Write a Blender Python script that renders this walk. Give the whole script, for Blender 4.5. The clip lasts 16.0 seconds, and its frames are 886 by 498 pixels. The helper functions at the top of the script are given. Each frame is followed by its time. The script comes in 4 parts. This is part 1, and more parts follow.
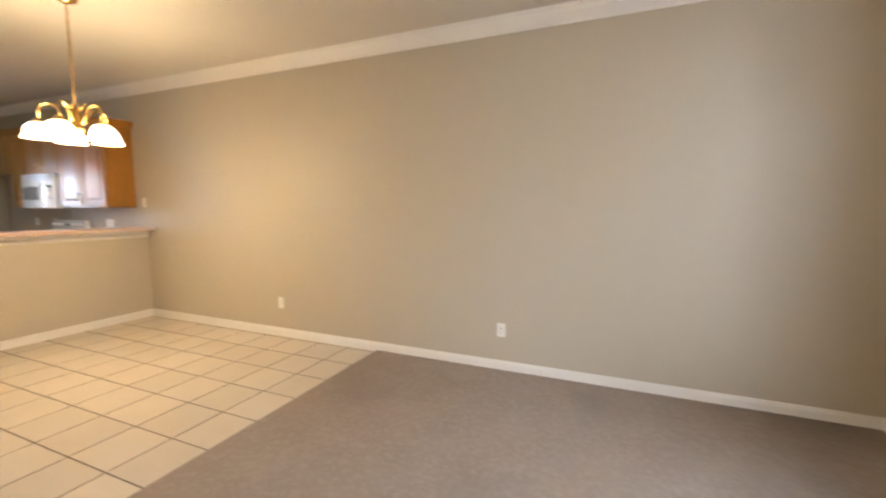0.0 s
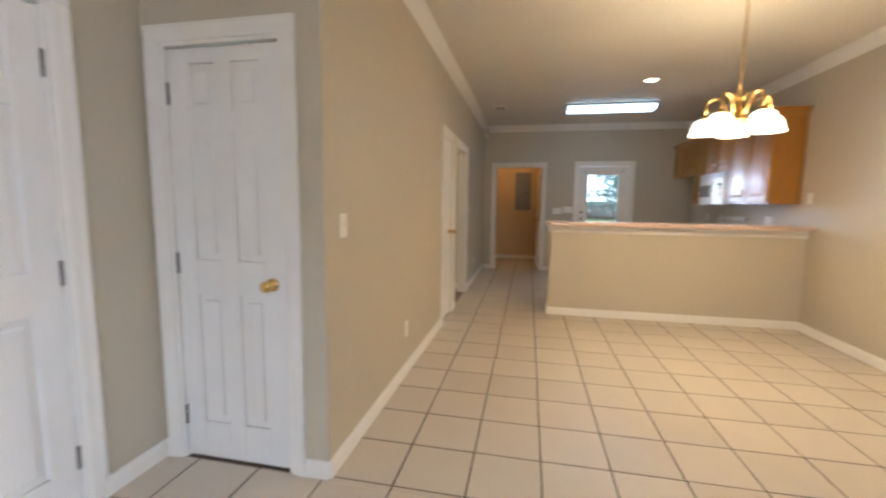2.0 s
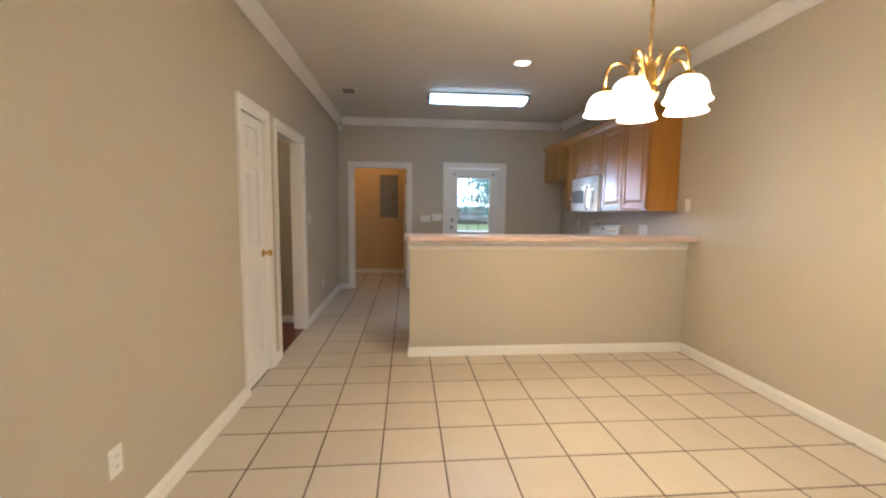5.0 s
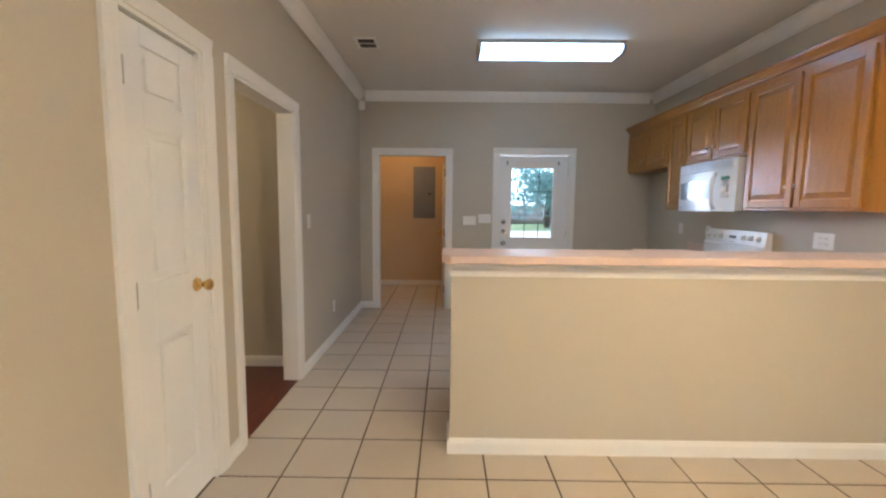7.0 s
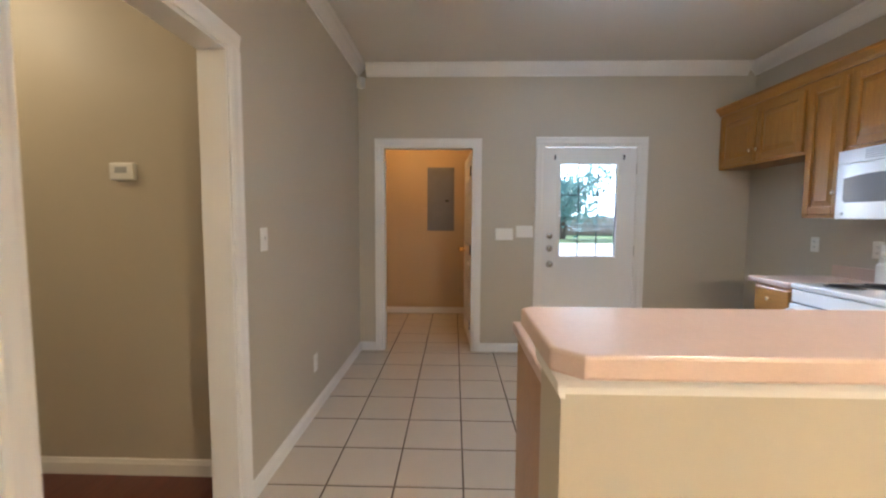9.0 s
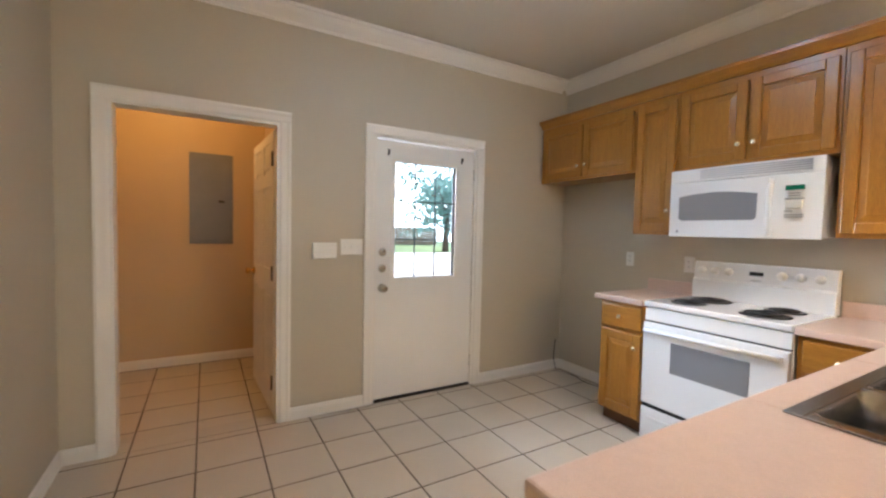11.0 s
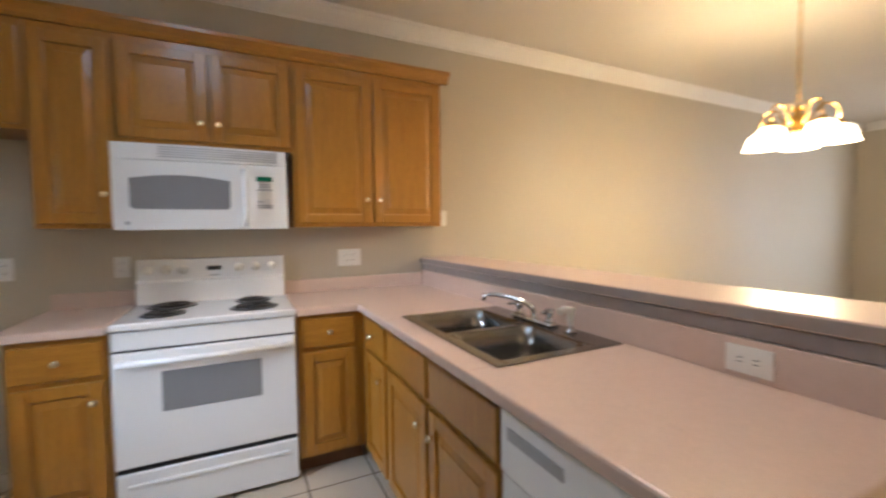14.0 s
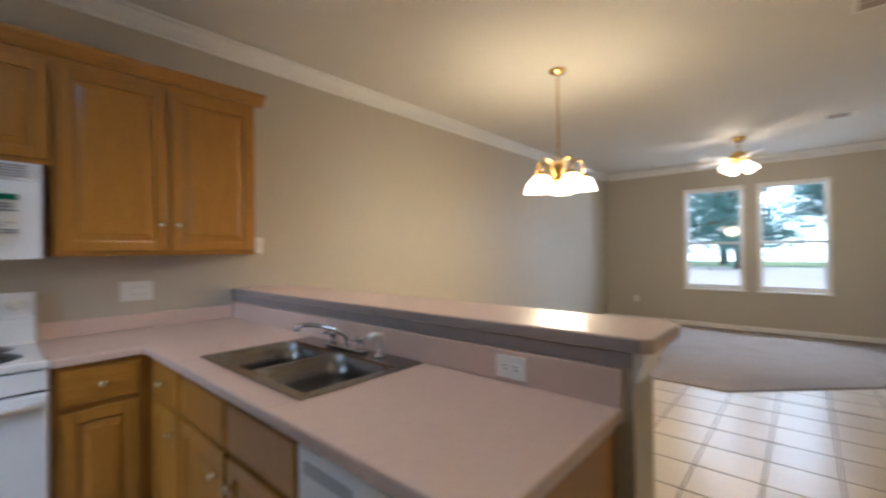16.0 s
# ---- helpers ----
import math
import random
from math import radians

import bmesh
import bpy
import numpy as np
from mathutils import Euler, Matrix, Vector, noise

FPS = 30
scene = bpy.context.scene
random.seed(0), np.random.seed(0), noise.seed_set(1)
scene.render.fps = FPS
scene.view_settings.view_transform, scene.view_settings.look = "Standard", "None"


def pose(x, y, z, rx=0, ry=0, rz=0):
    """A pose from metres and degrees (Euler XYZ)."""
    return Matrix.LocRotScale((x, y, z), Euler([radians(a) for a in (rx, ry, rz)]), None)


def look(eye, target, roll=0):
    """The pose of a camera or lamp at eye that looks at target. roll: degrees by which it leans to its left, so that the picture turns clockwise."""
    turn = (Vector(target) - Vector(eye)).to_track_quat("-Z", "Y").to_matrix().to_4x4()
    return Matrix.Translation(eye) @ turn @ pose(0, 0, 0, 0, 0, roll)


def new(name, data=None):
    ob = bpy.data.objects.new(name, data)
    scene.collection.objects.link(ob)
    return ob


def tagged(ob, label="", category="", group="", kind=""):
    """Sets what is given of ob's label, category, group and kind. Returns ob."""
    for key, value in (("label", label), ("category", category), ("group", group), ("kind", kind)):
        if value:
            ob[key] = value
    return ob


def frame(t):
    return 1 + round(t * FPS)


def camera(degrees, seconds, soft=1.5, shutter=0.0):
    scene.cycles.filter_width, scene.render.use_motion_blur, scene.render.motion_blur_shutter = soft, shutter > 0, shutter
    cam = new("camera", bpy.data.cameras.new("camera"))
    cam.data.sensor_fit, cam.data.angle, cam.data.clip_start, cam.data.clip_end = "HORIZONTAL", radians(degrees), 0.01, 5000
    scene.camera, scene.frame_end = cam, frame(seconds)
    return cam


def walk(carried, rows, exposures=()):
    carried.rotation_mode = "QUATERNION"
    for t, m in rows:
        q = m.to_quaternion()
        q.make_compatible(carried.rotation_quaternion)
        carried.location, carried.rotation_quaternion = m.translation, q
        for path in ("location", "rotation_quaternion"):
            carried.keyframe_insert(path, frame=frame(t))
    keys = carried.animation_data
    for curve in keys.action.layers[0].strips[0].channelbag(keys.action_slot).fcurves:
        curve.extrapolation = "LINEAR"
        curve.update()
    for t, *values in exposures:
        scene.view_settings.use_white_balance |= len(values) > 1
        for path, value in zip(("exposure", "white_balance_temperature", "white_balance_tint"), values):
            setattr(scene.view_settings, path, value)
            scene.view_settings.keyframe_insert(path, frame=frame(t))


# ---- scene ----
# ---- camera and its walk ----
cam = camera(94.2, 16.0, soft=2.3, shutter=0.35)
PATH = [
    (0, (0.464, 0.241, 1.358), (-0.311, 2.073, 1.155), 0.1),
    (0.5, (0.242, 0.389, 1.366), (-0.966, 1.976, 1.213), -1.2),
    (1, (0.144, 0.526, 1.334), (-1.523, 1.622, 1.186), -0.2),
    (1.5, (0.141, 0.625, 1.327), (-1.821, 0.966, 1.141), 1.2),
    (2, (0.147, 0.606, 1.318), (-1.8, 0.206, 1.093), 0.7),
    (2.5, (0.133, 0.565, 1.301), (-1.714, -0.156, 1.044), -0.5),
    (3, (-0.043, 0.575, 1.298), (-1.997, 0.216, 1.068), -0.5),
    (3.5, (-0.335, 0.628, 1.33), (-2.312, 0.832, 1.108), -0.3),
    (4, (-0.604, 0.777, 1.33), (-2.575, 1.041, 1.113), 0.7),
    (4.2, (-0.703, 0.827, 1.349), (-2.679, 1.04, 1.126), 1.2),
    (6.3, (-2.169, 0.862, 1.334), (-4.155, 1.019, 1.148), 0.3),
    (6.5, (-2.326, 0.828, 1.332), (-4.309, 0.996, 1.133), -0.2),
    (7, (-2.712, 0.837, 1.343), (-4.702, 0.826, 1.143), 0.6),
    (7.5, (-3.064, 0.767, 1.357), (-5.056, 0.745, 1.175), 0.5),
    (8, (-3.417, 0.704, 1.366), (-5.409, 0.701, 1.184), -0.1),
    (8.2, (-3.556, 0.707, 1.358), (-5.549, 0.628, 1.208), 0.2),
    (10.3, (-4.793, 0.524, 1.31), (-6.756, 0.901, 1.244), 1.6),
    (10.5, (-4.904, 0.508, 1.335), (-6.81, 1.108, 1.256), 1.4),
    (11, (-5.177, 0.42, 1.337), (-6.908, 1.419, 1.249), 1.3),
    (11.5, (-5.413, 0.474, 1.347), (-7.041, 1.633, 1.284), 2.7),
    (12, (-5.624, 0.492, 1.326), (-6.996, 1.946, 1.264), 2.0),
    (12.5, (-5.87, 0.498, 1.329), (-6.783, 2.276, 1.252), 0.8),
    (13, (-6.035, 0.649, 1.292), (-6.476, 2.599, 1.217), 1.7),
    (13.5, (-6.182, 0.682, 1.291), (-6.025, 2.674, 1.193), 0.9),
    (14, (-6.272, 0.632, 1.326), (-5.396, 2.428, 1.228), -0.6),
    (14.5, (-6.207, 0.561, 1.343), (-4.784, 1.965, 1.276), 0.1),
    (15, (-6.145, 0.499, 1.342), (-4.399, 1.473, 1.297), 0.5),
    (15.5, (-6.153, 0.446, 1.352), (-4.331, 1.27, 1.316), 0.2),
    (16, (-6.235, 0.515, 1.353), (-4.734, 1.837, 1.362), -0.6),
]
EXPOSURES = [(0, 0.5, 6250, 15), (1.0, 0.35, 6050, 15), (1.7, 0.38, 5750, 14), (2.5, 0.4, 5800, 14), (3.2, 0.44, 5900, 14), (4.2, 0.44, 5700, 14), (6.5, 0.66, 5350, 13), (8.2, 0.82, 5300, 13),
             (10.5, 1.14, 6000, 14), (12.5, 1.0, 6050, 14), (13.5, 0.85, 6150, 15), (14.3, 0.58, 6000, 15), (15, 0.28, 5750, 13), (16, 0.06, 5350, 13)]
walk(cam, [(t, look(eye, target, roll)) for t, eye, target, roll in PATH], EXPOSURES)

# ---- plan, in metres ----
YL, YR, XF, XW = -0.281, 3.49, -8.125, 2.02   # left, right, kitchen end and window walls
XC, YD = -1.54, -1.19                          # foyer closet wall, front door wall
CEIL, TH = 2.80, 0.12

# ---- world and lights ----
world = bpy.data.worlds.new("sky")
scene.world = world
world.use_nodes = True
wn = world.node_tree
sky = wn.nodes.new("ShaderNodeTexSky")
sky.sky_type, sky.sun_disc = "NISHITA", False
sky.sun_elevation, sky.sun_rotation = radians(53), radians(228)
wn.nodes["Background"].inputs[1].default_value = 0.15
wn.links.new(sky.outputs[0], wn.nodes["Background"].inputs[0])


def lamp(name, kind, where, energy, colour, size=0.1, size_y=None, target=None):
    data = bpy.data.lights.new(name, kind)
    data.energy, data.color = energy, colour
    if kind == "AREA":
        data.shape, data.size = "RECTANGLE", size
        data.size_y = size_y or size
    elif kind == "POINT":
        data.shadow_soft_size = size
    ob = new(name, data)
    ob.matrix_world = look(where, target) if target else pose(*where)
    return ob


sun = bpy.data.lights.new("sun", "SUN")
sun.energy, sun.angle, sun.color = 5.0, radians(0.5), (1.0, 0.95, 0.87)
new("sun", sun).matrix_world = look((0, 0, 10), (0.55, 0.50, 9.0))
WARM, COOL = (1.0, 0.74, 0.39), (0.72, 0.85, 1.0)
lamp("window_light", "AREA", (XW + 1.5, -1.5, 2.0), 150, COOL, 1.6, 2.2, (0.6, 3.2, 1.2))
lamp("window_sky_light", "AREA", (XW + 1.6, 1.14, 3.3), 270, COOL, 2.4, 1.1, (-1.6, 0.4, 0.9))
lamp("window_side_light", "AREA", (XW + 1.5, 4.0, 1.9), 340, COOL, 1.4, 1.8, (-1.5, -0.9, 1.4))
lamp("door_light", "AREA", (-9.6, 1.42, 2.0), 85, COOL, 0.5, 1.4, (-6.4, 2.9, 0.7))
lamp("chandelier_light", "POINT", (-3.13, 2.0, 1.80), 62, WARM, 0.14)
lamp("chandelier_down_light", "AREA", (-3.13, 2.0, 1.79), 5, WARM, 0.4)
downlight = lamp("recessed_bulb_light", "SPOT", (-5.36, 1.99, 2.77), 42, (1.0, 0.84, 0.66))
downlight.data.spot_size, downlight.data.spot_blend, downlight.data.shadow_soft_size = radians(120), 0.7, 0.06
lamp("fan_light", "POINT", (0.38, 1.16, 2.27), 16, (1, 0.80, 0.55), 0.08)
lamp("utility_light", "POINT", (-9.0, 0.1, 2.55), 8, (1.0, 0.55, 0.17), 0.08)
lamp("hall_light", "POINT", (-5.4, -1.9, 2.5), 11, (1.0, 0.78, 0.46), 0.08)


# ---- materials ----
def material(name, colour, rough=0.5, metal=0.0, second=None, scale=8.0, stretch=(1, 1, 1), mix=1.0,
             fine=None, bump=0.0, bump_scale=200.0, per_piece=0.0, coat=0.0, emit=None, strength=0.0, blotch=0.0):
    """A surface with a colour that varies at two scales, fine relief, and a shift from piece to piece."""
    m = bpy.data.materials.new(name)
    m.use_nodes = True
    nt = m.node_tree
    b = nt.nodes["Principled BSDF"]
    b.inputs["Roughness"].default_value, b.inputs["Metallic"].default_value = rough, metal
    b.inputs["Coat Weight"].default_value, b.inputs["Coat Roughness"].default_value = coat, 0.15
    b.inputs["Base Color"].default_value = (*colour, 1)
    co = nt.nodes.new("ShaderNodeTexCoord")
    mp = nt.nodes.new("ShaderNodeMapping")
    mp.inputs["Scale"].default_value = stretch
    nt.links.new(co.outputs["Object"], mp.inputs[0])

    def noise_of(s, detail=4.0, src=mp):
        n = nt.nodes.new("ShaderNodeTexNoise")
        n.inputs["Scale"].default_value, n.inputs["Detail"].default_value = s, detail
        nt.links.new(src.outputs[0], n.inputs["Vector"])
        return n.outputs["Fac"]

    def mixed(fac, a, c, blend="MIX"):
        x = nt.nodes.new("ShaderNodeMix")
        x.data_type, x.blend_type = "RGBA", blend
        if hasattr(fac, "is_linked"):
            nt.links.new(fac, x.inputs[0])
        else:
            x.inputs[0].default_value = fac
        for i, v in ((6, a), (7, c)):
            if hasattr(v, "is_linked"):
                nt.links.new(v, x.inputs[i])
            else:
                x.inputs[i].default_value = (*v, 1)
        return x.outputs[2]

    def ramp(src, lo, hi):
        r = nt.nodes.new("ShaderNodeMapRange")
        r.inputs[1].default_value, r.inputs[2].default_value = lo, hi
        nt.links.new(src, r.inputs[0])
        return r.outputs[0]

    out = None
    if second:
        if per_piece:
            info = nt.nodes.new("ShaderNodeObjectInfo")
            add = nt.nodes.new("ShaderNodeVectorMath")
            add.operation = "MULTIPLY_ADD"
            nt.links.new(mp.outputs[0], add.inputs[0])
            add.inputs[1].default_value = (1, 1, 1)
            sc = nt.nodes.new("ShaderNodeMath")
            sc.operation, sc.inputs[1].default_value = "MULTIPLY", 40.0
            nt.links.new(info.outputs["Random"], sc.inputs[0])
            nt.links.new(sc.outputs[0], add.inputs[2])
            src = add
        else:
            src = mp
        f = ramp(noise_of(scale, 5.0, src), 0.22, 0.78)
        out = mixed(f, colour, second)
        if fine:
            out = mixed(ramp(noise_of(scale * 9, 3.0, src), 0.45, 0.75), out, fine)
        if blotch:
            g = nt.nodes.new("ShaderNodeTexNoise")
            g.inputs["Scale"].default_value, g.inputs["Detail"].default_value = 0.9, 3.0
            nt.links.new(co.outputs["Object"], g.inputs["Vector"])
            bl = nt.nodes.new("ShaderNodeMath")
            bl.operation, bl.inputs[1].default_value = "MULTIPLY", blotch
            nt.links.new(ramp(g.outputs["Fac"], 0.5, 0.72), bl.inputs[0])
            out = mixed(bl.outputs[0], out, tuple(c * 0.55 for c in colour))
        if per_piece:
            hsv = nt.nodes.new("ShaderNodeHueSaturation")
            mr = nt.nodes.new("ShaderNodeMapRange")
            mr.inputs[3].default_value, mr.inputs[4].default_value = 1 - per_piece, 1 + per_piece
            nt.links.new(info.outputs["Random"], mr.inputs[0])
            nt.links.new(mr.outputs[0], hsv.inputs["Value"])
            nt.links.new(out, hsv.inputs["Color"])
            out = hsv.outputs[0]
        nt.links.new(out, b.inputs["Base Color"])
        rr = nt.nodes.new("ShaderNodeMapRange")
        rr.inputs[3].default_value, rr.inputs[4].default_value = max(rough - 0.06, 0.02), min(rough + 0.08, 1)
        nt.links.new(noise_of(scale * 2.3, 3.0, src), rr.inputs[0])
        if not per_piece:
            nt.links.new(rr.outputs[0], b.inputs["Roughness"])
    if bump:
        bp = nt.nodes.new("ShaderNodeBump")
        bp.inputs["Strength"].default_value, bp.inputs["Distance"].default_value = bump, 0.002
        nt.links.new(noise_of(bump_scale, 3.0), bp.inputs["Height"])
        nt.links.new(bp.outputs[0], b.inputs["Normal"])
    if emit:
        b.inputs["Emission Color"].default_value, b.inputs["Emission Strength"].default_value = (*emit, 1), strength
    return m


def glass_material(name, tint=(1, 1, 1), rough=0.0):
    m = bpy.data.materials.new(name)
    m.use_nodes = True
    b = m.node_tree.nodes["Principled BSDF"]
    b.inputs["Base Color"].default_value = (*tint, 1)
    b.inputs["Transmission Weight"].default_value, b.inputs["Roughness"].default_value = 1.0, rough
    b.inputs["IOR"].default_value = 1.45
    return m


PAINT = material("wall_paint", (0.505, 0.447, 0.345), 0.5, second=(0.485, 0.427, 0.325), scale=1.3, bump=0.25, bump_scale=130)
TAN = material("tan_paint", (0.56, 0.42, 0.25), 0.55, second=(0.54, 0.40, 0.235), scale=1.3, bump=0.25, bump_scale=130)
CEILING = material("ceiling_paint", (0.70, 0.66, 0.59), 0.8, second=(0.67, 0.63, 0.56), scale=2, bump=0.5, bump_scale=90)
WHITE = material("white_trim", (0.80, 0.77, 0.72), 0.35, second=(0.77, 0.74, 0.68), scale=4)
DOOR = material("door_paint", (0.80, 0.78, 0.75), 0.38, second=(0.76, 0.74, 0.70), scale=3, bump=0.08, bump_scale=300)
OAK = material("oak", (0.43, 0.193, 0.023), 0.33, second=(0.32, 0.132, 0.013), scale=5.5, stretch=(9, 9, 0.75), fine=(0.265, 0.105, 0.010), bump=0.12, bump_scale=40, coat=0.3)
OAK_FLAT = material("oak_crosswise", (0.43, 0.193, 0.023), 0.33, second=(0.32, 0.132, 0.013), scale=5.5, stretch=(0.75, 9, 9), fine=(0.265, 0.105, 0.010), bump=0.12, bump_scale=40, coat=0.3)
OAK_DARK = material("oak_toe_kick", (0.16, 0.065, 0.02), 0.6, second=(0.11, 0.045, 0.014), scale=6)
LAMINATE = material("laminate", (0.62, 0.46, 0.375), 0.34, second=(0.57, 0.42, 0.34), scale=30, fine=(0.65, 0.49, 0.41), bump=0.04)
# darker copy of the laminate, with the bar's kitchen-side shade in its colour
SHADED_EDGE = material("shaded_laminate", (0.31, 0.265, 0.245), 0.4, second=(0.27, 0.23, 0.21), scale=30)
TILE = material("ceramic_tile", (0.56, 0.485, 0.385), 0.28, second=(0.525, 0.447, 0.345), scale=5, per_piece=0.05)
GROUT = material("grout", (0.11, 0.072, 0.045), 0.9, second=(0.075, 0.05, 0.035), scale=9, bump=0.4)
CARPET = material("carpet", (0.29, 0.232, 0.185), 0.95, second=(0.25, 0.197, 0.155), scale=3.2, fine=(0.315, 0.255, 0.205), bump=1.0, bump_scale=260, blotch=0.55)
DARKWOOD = material("dark_floorboard", (0.14, 0.032, 0.018), 0.3, second=(0.09, 0.02, 0.012), scale=5, stretch=(1, 9, 9), per_piece=0.15, coat=0.2)
ENAMEL = material("white_enamel", (0.80, 0.80, 0.80), 0.16, second=(0.78, 0.78, 0.77), scale=2, coat=0.4)
PLASTIC = material("white_plastic", (0.80, 0.78, 0.73), 0.35)
BLACK = material("black_iron", (0.015, 0.014, 0.013), 0.42, second=(0.03, 0.028, 0.026), scale=20)
DARKGAP = material("dark_gap", (0.01, 0.01, 0.01), 0.8)
GREYGLASS = material("grey_oven_glass", (0.24, 0.24, 0.25), 0.08, second=(0.22, 0.22, 0.23), scale=3)
GREYPRINT = material("grey_print", (0.38, 0.38, 0.39), 0.5)
DISPLAY = material("green_display", (0.01, 0.06, 0.035), 0.1, emit=(0.05, 0.9, 0.45), strength=0.03)
STEEL = material("stainless_steel", (0.34, 0.325, 0.31), 0.22, 1.0, second=(0.28, 0.27, 0.26), scale=6, stretch=(1, 30, 30), bump=0.05)
CHROME = material("chrome", (0.75, 0.75, 0.75), 0.08, 1.0)
BRASS = material("polished_brass", (0.80, 0.55, 0.20), 0.16, 1.0, second=(0.72, 0.47, 0.15), scale=14)
NICKEL = material("satin_nickel", (0.58, 0.56, 0.52), 0.25, 1.0)
PANELGREY = material("grey_panel_paint", (0.19, 0.195, 0.21), 0.36, second=(0.16, 0.165, 0.18), scale=6, bump=0.1)
GRILLE = material("grille_bronze", (0.05, 0.05, 0.052), 0.5)
HINGE = material("tarnished_hinge", (0.22, 0.20, 0.18), 0.4, 1.0, second=(0.14, 0.125, 0.11), scale=30)
KNOB = material("bright_brass", (0.92, 0.80, 0.56), 0.2, 1.0)
VENTDARK = material("vent_shadow", (0.03, 0.024, 0.018), 0.9)
FIXTURE = material("fixture_frame", (0.36, 0.31, 0.26), 0.5, second=(0.33, 0.28, 0.23), scale=9)
SHADE = material("lit_glass_shade", (0.9, 0.85, 0.75), 0.3, emit=(1.0, 0.80, 0.52), strength=5.5)
BULB = material("lit_bulb", (0.9, 0.85, 0.75), 0.3, emit=(1.0, 0.86, 0.64), strength=9.0)
LENS = material("lit_diffuser", (0.85, 0.88, 0.9), 0.4, emit=(0.55, 0.80, 1.0), strength=5.0)
GLASS = glass_material("window_glass")
THRESHOLD = material("oak_threshold", (0.22, 0.11, 0.045), 0.5, second=(0.16, 0.075, 0.03), scale=8, stretch=(1, 8, 8))
GRASS = material("grass", (0.10, 0.17, 0.045), 0.9, second=(0.16, 0.20, 0.07), scale=0.7, fine=(0.06, 0.11, 0.03), bump=1.0, bump_scale=30)
CONCRETE = material("concrete", (0.58, 0.56, 0.53), 0.85, second=(0.50, 0.48, 0.45), scale=1.5, fine=(0.55, 0.53, 0.50), bump=0.4)
LEAF = material("leaves", (0.08, 0.17, 0.15), 0.4, second=(0.12, 0.22, 0.20), scale=2.5)
BARK = material("bark", (0.13, 0.09, 0.06), 0.9, second=(0.08, 0.055, 0.04), scale=6, stretch=(6, 6, 1), bump=0.8, bump_scale=25)
BRICKRED = material("brick_paint", (0.36, 0.20, 0.13), 0.85, second=(0.28, 0.15, 0.10), scale=5, bump=0.4)
ROOFING = material("shingle_roof", (0.14, 0.125, 0.115), 0.9, second=(0.10, 0.09, 0.085), scale=9, bump=0.6)
FENCEWOOD = material("fence_wood", (0.30, 0.22, 0.15), 0.85, second=(0.22, 0.16, 0.11), scale=5, stretch=(6, 6, 1), per_piece=0.15)
# light passes through the leaves
lt = LEAF.node_tree
through_leaf, leaf_mix = lt.nodes.new("ShaderNodeBsdfTranslucent"), lt.nodes.new("ShaderNodeMixShader")
through_leaf.inputs[0].default_value = (0.26, 0.46, 0.44, 1)
leaf_mix.inputs[0].default_value = 0.5
lt.links.new(lt.nodes["Principled BSDF"].outputs[0], leaf_mix.inputs[1])
lt.links.new(through_leaf.outputs[0], leaf_mix.inputs[2])
lt.links.new(leaf_mix.outputs[0], lt.nodes["Material Output"].inputs[0])
CABLE = material("black_cable", (0.02, 0.018, 0.016), 0.5)


# emits light itself, in place of a sunlit distance and sky
BACKDROP = material("glowing_backdrop", (0.8, 0.85, 0.9), 1.0, emit=(0.80, 0.93, 1.0), strength=3.0)


